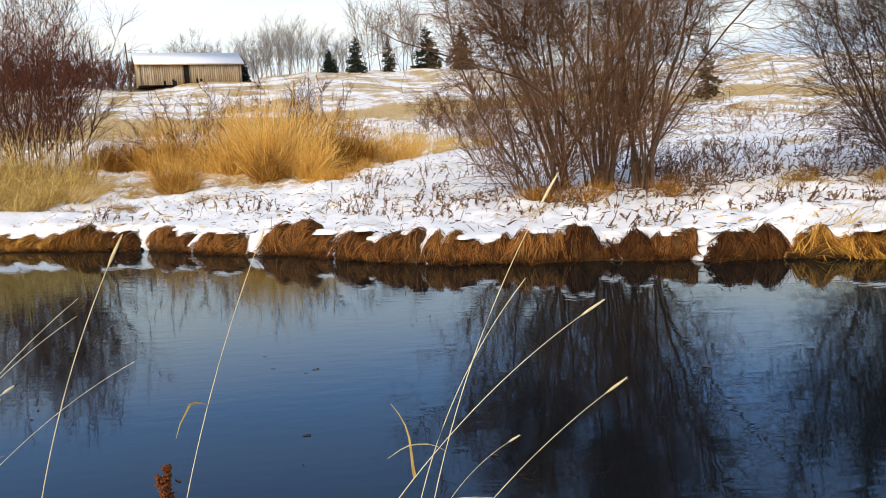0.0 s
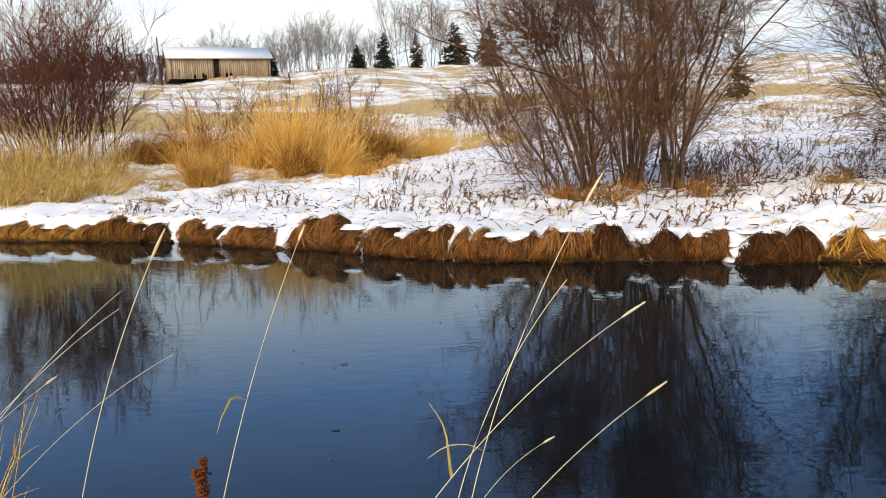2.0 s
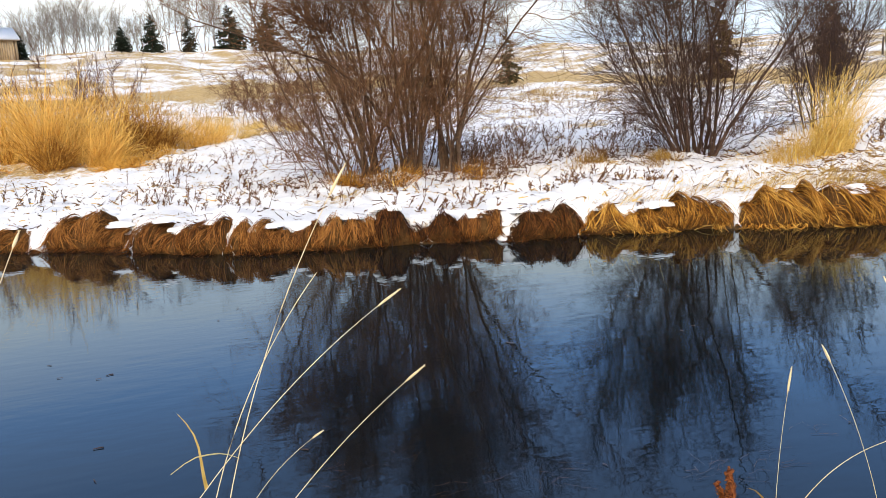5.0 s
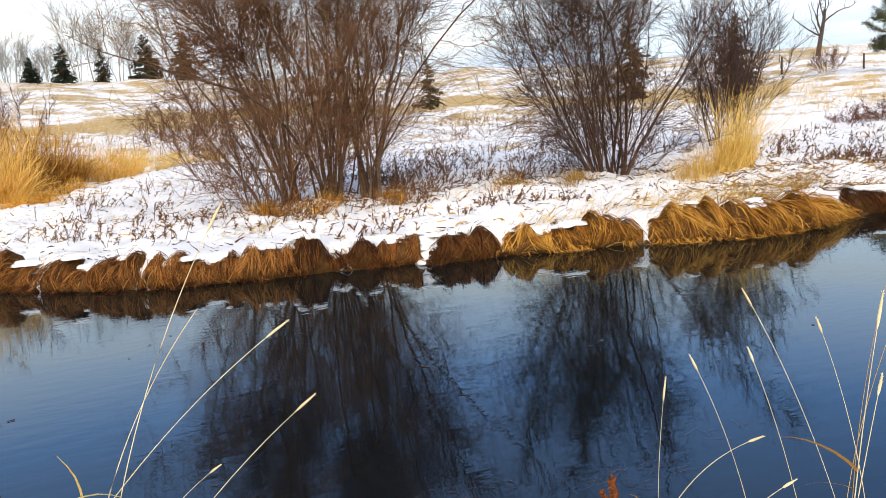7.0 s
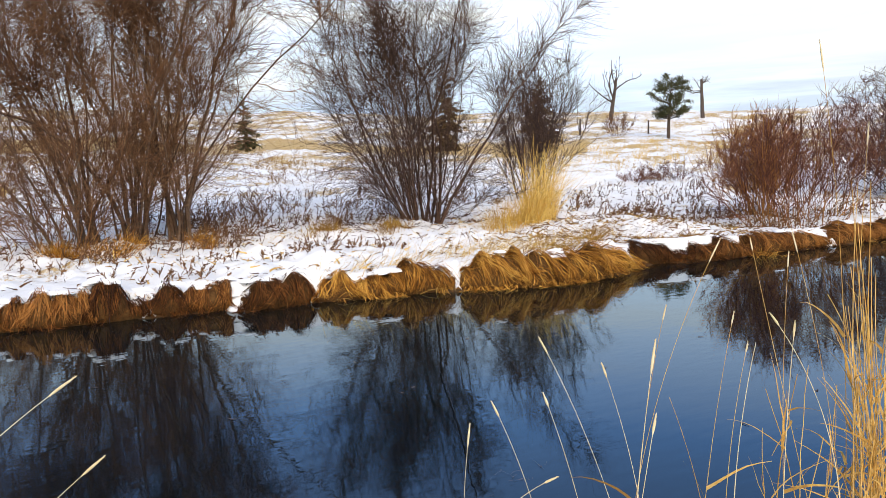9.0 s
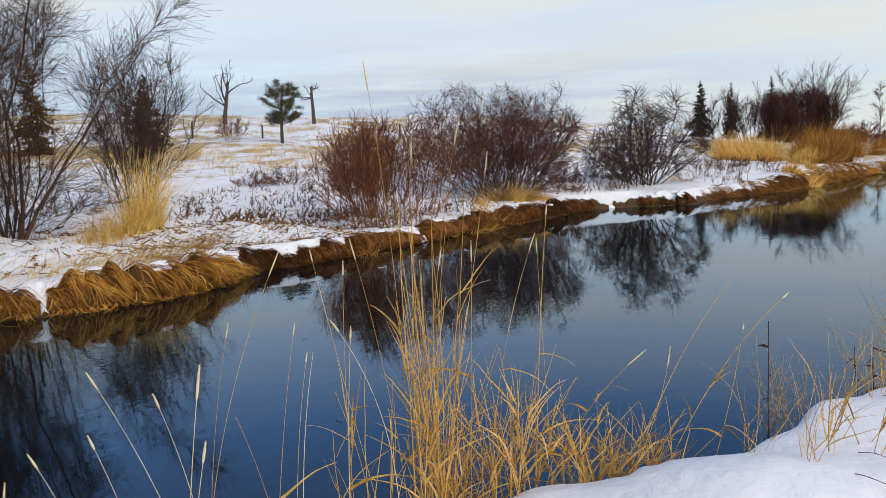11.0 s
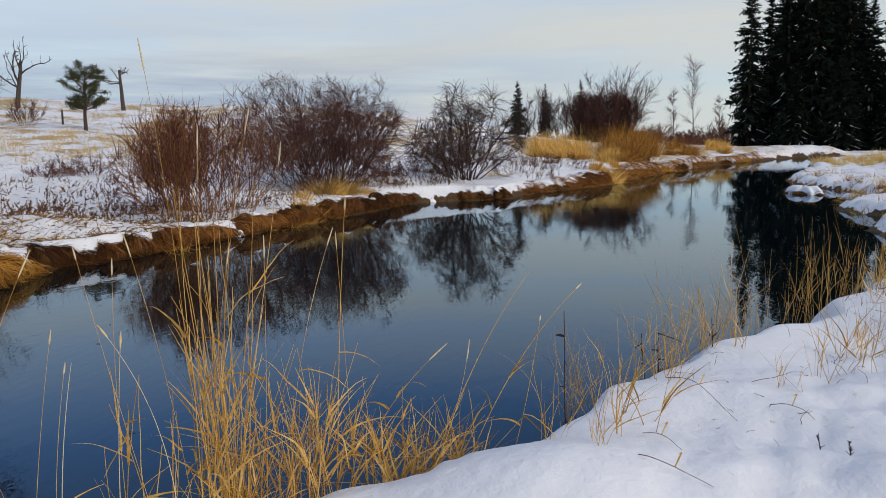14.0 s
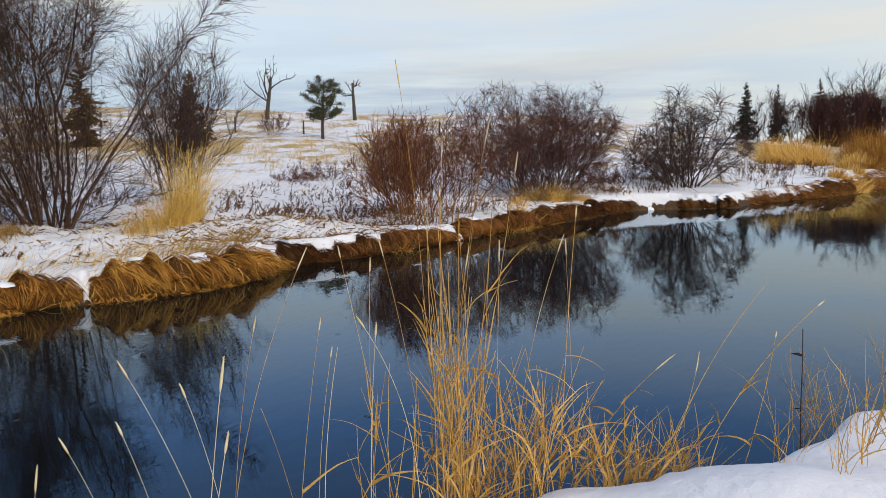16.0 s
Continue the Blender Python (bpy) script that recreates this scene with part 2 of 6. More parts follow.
_bp.inputs["Strength"].default_value, _bp.inputs["Distance"].default_value = 0.045, 0.05
for _a in (_gloss, _fres):
    _l.new(_bp.outputs["Normal"], _a.inputs["Normal"])

# ---- mesh helpers ----
def mesh_from(name, verts, quads, mat, smooth=False):
    me = bpy.data.meshes.new(name)
    verts, quads = np.asarray(verts, np.float32), np.asarray(quads, np.int32)
    k = quads.shape[1]
    me.vertices.add(len(verts))
    me.vertices.foreach_set("co", verts.ravel())
    me.loops.add(quads.size)
    me.loops.foreach_set("vertex_index", quads.ravel())
    me.polygons.add(len(quads))
    me.polygons.foreach_set("loop_start", np.arange(0, quads.size, k, dtype=np.int32))
    me.update(calc_edges=True)
    if smooth:
        me.polygons.foreach_set("use_smooth", np.ones(len(quads), bool))
    me.materials.append(mat)
    return me


def joined(pieces):
    """One (verts, quads) from several."""
    vs, qs, base = [], [], 0
    for v, q in pieces:
        vs.append(v)
        qs.append(q + base)
        base += len(v)
    return np.concatenate(vs), np.concatenate(qs)


def part(name, data, mat, parent=None, label="", smooth=False):
    ob = new(name, mesh_from(name, data[0], data[1], mat, smooth))
    if parent is not None:
        ob.parent = parent
        ob.matrix_parent_inverse = Matrix.Identity(4)
    if label:
        tagged(ob, label)
    return ob


def thing(name, label, category, place=(0, 0, 0), group=""):
    ob = new(name)
    ob.location = place
    return tagged(ob, label, category, group)


def unit(v):
    return v / np.maximum(np.linalg.norm(v, axis=-1, keepdims=True), 1e-9)


def tubes(paths, radii, sides=3):
    """Tapered tubes along paths (m, n, 3), of radii (m, n)."""
    m, n, _ = paths.shape
    along = unit(np.gradient(paths, axis=1))
    ref = np.where(np.abs(along[..., 2:]) > 0.9, np.array([1.0, 0.1, 0.0]), np.array([0.1, 0.2, 1.0]))
    side = unit(np.cross(along, ref))
    over = np.cross(side, along)
    a = np.arange(sides) * 2 * np.pi / sides
    ring = side[:, :, None] * np.cos(a)[:, None] + over[:, :, None] * np.sin(a)[:, None]
    v = (paths[:, :, None] + ring * radii[:, :, None, None]).reshape(-1, 3)
    i = np.arange(m)[:, None, None] * n * sides + np.arange(n - 1)[None, :, None] * sides
    j, k = np.arange(sides), (np.arange(sides) + 1) % sides
    q = np.stack(np.broadcast_arrays(i + j, i + k, i + k + sides, i + j + sides), -1).reshape(-1, 4)
    return v, q


def ribbons(paths, widths, sides):
    """Flat blades along paths (m, n, 3); widths (m, n); sides (m, 3) their flat direction."""
    m, n, _ = paths.shape
    off = sides[:, None] * widths[..., None] * 0.5
    v = np.stack([paths - off, paths + off], 2).reshape(-1, 3)
    i = np.arange(m)[:, None] * n * 2 + np.arange(n - 1)[None] * 2
    return v, np.stack([i, i + 1, i + 3, i + 2], -1).reshape(-1, 4)


def run(rng, start, way, length, n, up=0.0, wobble=0.1):
    """Paths (m, n, 3) that start in a direction, bend up (or down) and wander."""
    p, d = start.copy(), unit(way)
    out = [p]
    step = (length / (n - 1))[:, None]
    for _ in range(n - 1):
        d = unit(d + np.array([0, 0, 1.0]) * np.reshape(up, (-1, 1)) + rng.normal(0, wobble, d.shape))
        p = p + d * step
        out.append(p)
    return np.stack(out, 1)


def offshoots(rng, paths, count, first, last, spread, length, n, up, wobble):
    """count side shoots on each path, between the shares first and last of its length."""
    m, k, _ = paths.shape
    u = rng.uniform(first, last, (m, count)) * (k - 1)
    i = np.minimum(u.astype(int), k - 2)
    f = (u - i)[..., None]
    rows = np.arange(m)[:, None]
    a, b = paths[rows, i], paths[rows, i + 1]
    start, along = a + (b - a) * f, unit(b - a)
    away = unit(np.cross(along, rng.normal(0, 1, along.shape)))
    ang = np.radians(rng.uniform(*spread, (m, count, 1)))
    way = along * np.cos(ang) + away * np.sin(ang)
    size = rng.uniform(*length, (m, count)) * (1.15 - 0.6 * u / (k - 1))
    return run(rng, start.reshape(-1, 3), way.reshape(-1, 3), size.reshape(-1), n, up, wobble)


def taper(m, n, thick, thin):
    return np.reshape(thick, (-1, 1)) * np.linspace(1, thin, n)[None] * np.ones((m, 1))


def spread_on(rng, m, cx, cy, rx, ry):
    a, r = rng.uniform(0, 2 * np.pi, m), np.sqrt(rng.uniform(0, 1, m))
    return cx + rx * r * np.cos(a), cy + ry * r * np.sin(a)


def box(x0, x1, y0, y1, z0, z1):
    v = np.array([(x, y, z) for x in (x0, x1) for y in (y0, y1) for z in (z0, z1)], float)
    return v, np.array([(0, 1, 3, 2), (4, 6, 7, 5), (0, 4, 5, 1), (2, 3, 7, 6), (0, 2, 6, 4), (1, 5, 7, 3)])

# ---- the land: one sheet, cut by the creek ----
FAR_BANK = [(-60, 33), (-25, 21.5), (-13, 16.9), (-8.4, 15.05), (-7.5, 14.8), (-6.6, 14.4), (-5.8, 14.3), (-5.1, 13.95), (-4.4, 13.5), (-3.7, 12.98),
            (-2.8, 12.5), (-2.2, 12.25), (-1.6, 11.85), (-1.3, 11.4), (-0.8, 11.05), (0, 10.6), (0.8, 10.3), (1.8, 10.1), (2.5, 10.02), (3.3, 9.85), (3.6, 9.5),
            (4.5, 9.5), (5.1, 9.2), (5.95, 9.05), (6.6, 8.78), (7.35, 8.4), (8.17, 8.2), (9.1, 8.32), (9.9, 8.7), (10.6, 8.75), (11.2, 8.4), (12.4, 8.2),
            (13.7, 8.1), (15.0, 7.95), (16.5, 7.85), (18.3, 7.68), (20.6, 7.4), (24.2, 6.95), (24.9, 6.15), (25.5, 5.2), (26.3, 4.2), (29, 3.95),
            (32, 2.5), (35, 1.5), (40.6, 0.35), (47.3, -1.2), (55, -3.2), (63, -5.8), (73, -9.4), (81, -12.5), (85.5, -15), (87, -20), (87.5, -50), (87.5, -90)]
NEAR_BANK = [(-60, 15), (-20, 6.4), (-6, 3.6), (-2.5, 2.75), (-0.8, 2.4), (0.6, 2.2), (1.8, 2.0), (2.8, 1.68), (3.58, 1.42), (3.95, 0.92), (4.36, 0.47), (4.86, 0.28), (5.36, 0.13), (5.8, -0.15), (6.25, -0.38),
             (6.75, -0.60), (6.96, -0.93), (7.5, -1.33), (9.2, -2.38), (12.3, -3.95), (14.6, -5.1), (15.4, -4.6), (17, -4.5), (18.4, -5.0), (19.4, -5.9), (20.5, -5.15), (22, -5.0), (23.4, -5.8), (25, -6.9), (27.5, -6.8), (29.6, -7.0), (33, -6.2), (37.5, -6.4), (42, -7.6), (48, -9.4),
             (60, -11.6), (71, -15), (77, -22), (78, -50), (78, -90)]
CREEK = np.array(FAR_BANK + NEAR_BANK[::-1], float)
def smooth(v, a, b):
    u = np.clip((v - a) / (b - a), 0, 1); return u * u * (3 - 2 * u)
def creek_distance(x, y):
    d = np.full(x.shape, 1e9); inside = np.zeros(x.shape, bool)
    for (ax, ay), (bx, by) in zip(CREEK, np.roll(CREEK, -1, 0)):
        ex, ey = bx - ax, by - ay
        u = np.clip(((x - ax) * ex + (y - ay) * ey) / (ex * ex + ey * ey), 0, 1)
        d = np.minimum(d, np.hypot(x - ax - u * ex, y - ay - u * ey))
        if ay != by:
            inside ^= ((ay > y) != (by > y)) & (x < ax + (y - ay) / ey * ex)
    return np.where(inside, -d, d)
def waves(x, y, seed, size, n=10):
    r = np.random.RandomState(seed); out = 0 * x
    for k in range(n):
        a, f, p = r.uniform(0, 6.283), r.uniform(.6, 1.6) * 6.283 / size, r.uniform(0, 6.283)
        out = out + np.sin(f * (x * np.cos(a) + y * np.sin(a)) + p)
    return out / np.sqrt(n)
def height(x, y):
    x, y = np.asarray(x, float), np.asarray(y, float)
    d = creek_distance(x, y) + 0.07 * waves(x, y, 1, 0.9) * (np.hypot(x, y) > 2.2)
    az = np.degrees(np.arctan2(x, y)); r = np.hypot(x, y)
    far = np.interp(x, [p[0] for p in FAR_BANK[:-2]], [p[1] for p in FAR_BANK[:-2]])
    over = smooth(y - far, -1, 1) * (x < 110)
    crest = np.interp(az, [-180, -110, -60, -23, -18, -12, -8, 0, 23, 31, 46, 53, 64, 71.5, 78, 84, 92, 97, 180], [1, 1, 8, 10.4, 10.7, 11.2, 11.6, 11.3, 9.9, 9.3, 8.7, 8.0, 7.2, 6.4, 4.2, 2.2, 1.2, .6, .6])
    hill = crest * (0.12 * smooth(r, 12, 40) + 0.88 * smooth(r, 24, 118)) * over
    edge = 0.29 + over * (0.08 - 0.17 * smooth(x, 12, 16) * (1 - smooth(x, 31, 36))) + 0.05 * waves(x, y, 3, 1.6)
    land = edge * smooth(d, 0.0, .38) + 0.10 * smooth(d, .3, 5) + hill
    land = land + smooth(d, .4, 2) * (0.03 * waves(x, y, 5, 1.3) + 0.026 * waves(x, y, 6, 0.45) + 0.009 * waves(x, y, 13, 0.17) * (r < 14) + 0.03 * waves(x, y, 8, 0.8) * smooth(d, 2.4, .5) + 0.045 * waves(x, y, 7, 4.5)) + smooth(r, 30, 70) * 0.22 * waves(x, y, 9, 17) * over
    land = land + smooth(x, 12, 17) * (1 - over) * smooth(d, .15, .6) * (0.05 * waves(x, y, 11, 1.3) + 0.025 * waves(x, y, 12, 0.42)) * (x < 70)
    bed = -0.9 * smooth(-d, 0, 1.6)
    return np.where(d > 0, land, bed)


def ground(x, y):
    return float(height(np.array([x]), np.array([y]))[0])


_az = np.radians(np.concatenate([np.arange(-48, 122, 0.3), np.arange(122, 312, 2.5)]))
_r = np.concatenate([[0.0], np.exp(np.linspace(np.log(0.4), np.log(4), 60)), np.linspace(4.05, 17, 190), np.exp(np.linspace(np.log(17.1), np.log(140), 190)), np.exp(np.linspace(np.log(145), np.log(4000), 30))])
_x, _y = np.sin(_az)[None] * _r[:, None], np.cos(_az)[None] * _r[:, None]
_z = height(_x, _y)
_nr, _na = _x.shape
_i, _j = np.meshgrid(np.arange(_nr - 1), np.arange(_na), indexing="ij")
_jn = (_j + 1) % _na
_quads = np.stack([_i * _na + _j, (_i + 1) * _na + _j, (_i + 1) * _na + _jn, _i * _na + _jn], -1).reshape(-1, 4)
_d = creek_distance(_x, _y)
_azd = np.degrees(np.arctan2(_x, _y))
_rr = np.hypot(_x, _y)
# how much dead grass shows through the snow
_far = smooth(_y - np.interp(_x, [p[0] for p in FAR_BANK[:-2]], [p[1] for p in FAR_BANK[:-2]]), -1, 1)
_straw = 0.07 + 0.10 * _far + 0.05 * smooth(_rr, 18, 26) + 0.17 * waves(_x, _y, 21, 3.0) + 0.31 * smooth(_rr, 20, 50) * _far * smooth(_rr, 150, 75) + 0.2 * smooth(_rr, 30, 60) * waves(_x * 0.35, _y, 23, 6.0)
_straw += 0.75 * np.exp(-((_rr - 52 - 4 * np.sin(_azd * 0.09)) / 4.0) ** 2) * (_azd < 45) + 0.10 * smooth(_rr, 62, 85) * _far * smooth(_azd, 70, 40)
_straw += 0.42 * np.exp(-(((_x + 6.5) / 6.0) ** 2 + ((_y - 22.5) / 3.6) ** 2) ** 2)
_straw += 0.5 * smooth(_rr, 45, 60) * smooth(_azd, 78, 86) * (1 - smooth(_azd, 92, 96)) * (_x < 84)
_straw = np.where(_y < np.interp(_x, [p[0] for p in NEAR_BANK[:-2]], [p[1] for p in NEAR_BANK[:-2]]) + 0.5, np.minimum(_straw, 0.06 + 0.4 * smooth(_rr, 30, 60)) + 0.22 * smooth(_x, 13, 17), _straw)
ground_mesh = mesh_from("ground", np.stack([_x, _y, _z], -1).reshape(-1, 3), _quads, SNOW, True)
for _k, _v in (("straw", _straw), ("shore", 1 - smooth(_d, 0.02, 0.18))):
    ground_mesh.attributes.new(_k, "FLOAT", "POINT").data.foreach_set("value", np.clip(_v, 0, 1).astype(np.float32).ravel())

GROUND = bpy.data.materials.new("snowy_field")
GROUND.use_nodes = True
_n, _l = GROUND.node_tree.nodes, GROUND.node_tree.links
_b = _n["Principled BSDF"]
_co = _n.new("ShaderNodeTexCoord")


def _noise(scale, detail=6, stretch=(1, 1, 1), rough=0.6):
    m, t = _n.new("ShaderNodeMapping"), _n.new("ShaderNodeTexNoise")
    m.inputs["Scale"].default_value = stretch
    t.inputs["Scale"].default_value, t.inputs["Detail"].default_value, t.inputs["Roughness"].default_value = scale, detail, rough
    _l.new(_co.outputs["Object"], m.inputs["Vector"])
    _l.new(m.outputs["Vector"], t.inputs["Vector"])
    return t.outputs["Fac"]


def _ramp(fac, stops):
    r = _n.new("ShaderNodeValToRGB")
    while len(r.color_ramp.elements) < len(stops):
        r.color_ramp.elements.new(0.5)
    for e, (p, c) in zip(r.color_ramp.elements, stops):
        e.position, e.color = p, (*c, 1) if len(c) == 3 else c
    _l.new(fac, r.inputs["Fac"])
    return r.outputs["Color"]


def _math(op, a, b):
    m = _n.new("ShaderNodeMath")
    m.operation = op
    for s, v in zip(m.inputs, (a, b)):
        if isinstance(v, (int, float)):
            s.default_value = v
        else:
            _l.new(v, s)
    return m.outputs[0]


def _blend(fac, a, b):
    m = _n.new("ShaderNodeMix")
    m.data_type = "RGBA"
    for s, v in ((m.inputs[0], fac), (m.inputs[6], a), (m.inputs[7], b)):
        _l.new(v, s)
    return m.outputs[2]


def _attribute(name):
    a = _n.new("ShaderNodeAttribute")
    a.attribute_name = name
    return a.outputs["Fac"]


_snow = _ramp(_noise(0.8), [(0.3, (0.70, 0.72, 0.755)), (0.7, (0.82, 0.82, 0.84))])
_grass = _ramp(_noise(9, 6, (1, 1, 0.3)), [(0.3, (0.20, 0.12, 0.05)), (0.5, (0.46, 0.31, 0.13)), (0.7, (0.66, 0.49, 0.25))])
_mud = _ramp(_noise(14), [(0.3, (0.03, 0.017, 0.008)), (0.7, (0.12, 0.065, 0.025))])
_show = _math("ADD", _math("MULTIPLY", _math("SUBTRACT", _math("ADD", _math("MULTIPLY", _noise(4.3, 10, (1, 1, 1), 0.85), 0.75), _math("MULTIPLY", _noise(0.55, 6), 0.25)), 0.5), 4.4), _math("SUBTRACT", _attribute("straw"), 0.12))
_mask = _ramp(_show, [(0.34, (0, 0, 0)), (0.58, (1, 1, 1))])
_shoremask = _ramp(_math("ADD", _attribute("shore"), _math("MULTIPLY", _math("SUBTRACT", _noise(5, 5), 0.5), 0.9)), [(0.45, (0, 0, 0)), (0.55, (1, 1, 1))])
_l.new(_blend(_shoremask, _blend(_mask, _snow, _grass), _mud), _b.inputs["Base Color"])
_b.inputs["Roughness"].default_value = 0.8
_b.inputs["Specular IOR Level"].default_value = 0.25
_bump = _n.new("ShaderNodeBump")
_bump.inputs["Strength"].default_value, _bump.inputs["Distance"].default_value = 0.45, 0.05
_l.new(_math("ADD", _math("ADD", _noise(5, 4), _math("MULTIPLY", _noise(15, 5), 0.3)), _math("MULTIPLY", _noise(42, 4), 0.08)), _bump.inputs["Height"])
_l.new(_bump.outputs["Normal"], _b.inputs["Normal"])
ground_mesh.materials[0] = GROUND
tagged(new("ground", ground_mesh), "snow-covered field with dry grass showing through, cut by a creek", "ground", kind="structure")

_wx, _wy = np.meshgrid(np.linspace(-62, 106, 3), np.linspace(-92, 36, 3), indexing="ij")
_wv = np.stack([_wx, _wy, 0 * _wx], -1).reshape(-1, 3)
_wq = np.array([(a * 3 + b, (a + 1) * 3 + b, (a + 1) * 3 + b + 1, a * 3 + b + 1) for a in range(2) for b in range(2)])
tagged(new("water", mesh_from("water", _wv, _wq, WATER)), "dark still creek water reflecting sky and shrubs", "water", kind="structure")


# ---- shrubs and trees ----
def shrub(name, label, category, x, y, tall, wide, stems, rng_seed, bark, twig, branches=9, twigs=5, lean=(4, 38), thick=0.03, foot=0.5, up=0.05, fine=0.004, wobble=0.07, sprout=(0.25, 0.95), group="", angle=(16, 52), reach=(0.14, 0.40), clumps=(), dome=None, shift=None, fan=0.0):
    """A many-stemmed shrub: stems from one foot, branches on the stems, twigs on the branches."""
    rng = np.random.RandomState(rng_seed)
    top = thing(name, label, category, (x, y, ground(x, y) - 0.05), group)
    bx, by = spread_on(rng, stems, 0, 0, foot, foot * 0.6)
    if clumps:
        own = rng.randint(0, len(clumps), stems)
        bx, by = np.array(clumps)[own] + rng.normal(0, 0.13, stems), by * 0.35
    ang = np.arctan2(by, bx) + rng.normal(0, 0.5, stems)
    tilt = np.radians(rng.uniform(*lean, stems)) * (0.35 + 0.65 * np.hypot(bx / foot, by / (foot * 0.6)))
    way = np.stack([np.sin(tilt) * np.cos(ang) * wide, np.sin(tilt) * np.sin(ang) * wide, np.cos(tilt)], 1)
    if fan:
        turn = np.radians(np.linspace(-fan, fan, stems) + rng.normal(0, 0.12 * fan, stems))
        way = np.stack([np.sin(turn), rng.normal(0, 0.22, stems), np.cos(turn)], 1)
        bx = np.sort(bx)
    if shift is not None:
        way[:, :2] += np.array(shift) - way[:, :2].mean(0)
    size = tall * rng.uniform(0.62, 1.02, stems)
    st = run(rng, np.stack([bx, by, 0 * bx], 1), way, size, 11, up, wobble)
    lobes = rng.uniform(0, 6.283, 3)

    def gather(p):
        """Draw what juts out of the crown's rounded outline back towards it."""
        if dome is None:
            return p
        a = np.arctan2(p[..., 1], p[..., 0])
        lobe = 1 + 0.07 * np.sin(3 * a + lobes[0]) + 0.05 * np.sin(7 * a + lobes[1]) + 0.04 * np.sin(p[..., 2] * 2.3 + lobes[2])
        rho = np.sqrt((p[..., 0] ** 2 + p[..., 1] ** 2) / dome[0] ** 2 + (p[..., 2] / dome[1]) ** 2) / lobe
        k = np.where(rho > 0.7, (0.7 + 0.48 * np.tanh((rho - 0.7) / 0.75)) / np.maximum(rho, 0.7), 1.0)
        return p * k[..., None]

    st = gather(st)
    girth = thick * (size / tall) * rng.uniform(0.45, 1.1, stems)
    widths = taper(stems, 11, girth, 0.16)
    for k in range(stems):
        part("stem", tubes(st[k:k + 1], widths[k:k + 1], 5), bark, top)
    br = offshoots(rng, st, branches, *sprout, angle, (reach[0] * tall, reach[1] * tall), 7, up * 1.2, wobble * 1.6)
    br = gather(br)
    pieces = [tubes(br, taper(len(br), 7, rng.uniform(1.5, 2.8, len(br)) * fine, 0.3))]
    if twigs:
        tw = offshoots(rng, br, twigs, 0.12, 0.98, (18, 55), (0.06 * tall, 0.19 * tall), 5, up * 1.4, wobble * 1.8)
        tw = gather(tw)
        pieces.append(tubes(tw, taper(len(tw), 5, rng.uniform(0.8, 1.3, len(tw)) * fine, 0.5)))
    tagged(part("crown", joined(pieces), twig, top, "bare crown of fine twigs"), kind="stuff")
    return top


def spruce(name, label, x, y, tall, wide, seed, needle=None, snow=0.0, group="", rows=30, per=9, droop=0.0, bare=0.06, sprays=10):
    """A spruce: trunk, whorls of drooping boughs with side sprays, and snow lying on them."""
    rng = np.random.RandomState(seed)
    top = thing(name, label, "tree", (x, y, ground(x, y) - 0.1), group)
    tp = np.stack([0 * np.linspace(0, 1, 8), 0 * np.linspace(0, 1, 8), np.linspace(0, tall, 8)], 1)[None]
    part("trunk", tubes(tp, taper(1, 8, tall * 0.014 + 0.02, 0.08), 7), SPRUCE_BARK, top)
    share = np.linspace(bare, 0.985, rows)
    lev = np.repeat(share, per) + rng.normal(0, 0.4 / rows, rows * per)
    m = len(lev)
    lev = lev.clip(0.01, 0.99)
    reach = wide * 0.5 * (1 - lev) ** 0.75 * rng.uniform(0.45, 1.2, m) + 0.03 * wide
    ang = rng.uniform(0, 2 * np.pi, m)
    lift = np.interp(lev, [0, 0.5, 1], [-0.28, -0.05, 0.75]) + rng.normal(0, 0.09, m) - droop
    way = np.stack([np.cos(ang), np.sin(ang), lift], 1)
    bough = run(rng, np.stack([0 * lev, 0 * lev, lev * tall], 1), way, reach, 5, -0.03, 0.06)
    flat = unit(np.cross(way, np.array([0, 0, 1.0])))
    w = reach[:, None] * np.array([0.12, 0.30, 0.28, 0.18, 0.03])[None]
    pieces = [ribbons(bough, w, unit(flat + rng.normal(0, 0.35, flat.shape)))]
    spray = offshoots(rng, bough, sprays, 0.08, 1.0, (28, 66), (0.25, 0.6), 3, -0.2, 0.14)
    own = np.repeat(reach, sprays)[:, None, None]
    spray = spray[:, :1] + (spray - spray[:, :1]) * own * 0.8
    pieces.append(ribbons(spray, (own[..., 0] * np.array([[0.15, 0.14, 0.02]]) * 10 / sprays), unit(rng.normal(0, 1, (len(spray), 3)) + np.array([0, 0, 0.2]))))
    crown = tagged(part("crown", joined(pieces), needle or NEEDLE, top), kind="stuff")
    if snow:
        keep = rng.uniform(0, 1, m) < snow * np.interp(lev, [0, 0.35, 0.6], [1, 0.8, 0.1])
        if keep.any():
            b = bough[keep] + np.array([0, 0, 0.03])
            tagged(part("snow", ribbons(b[:, 2:] + np.array([0, 0, 0.04]), w[keep][:, 2:] * 0.38, flat[keep]), SNOW, crown, "snow lying on the boughs"), kind="stuff")
    return top


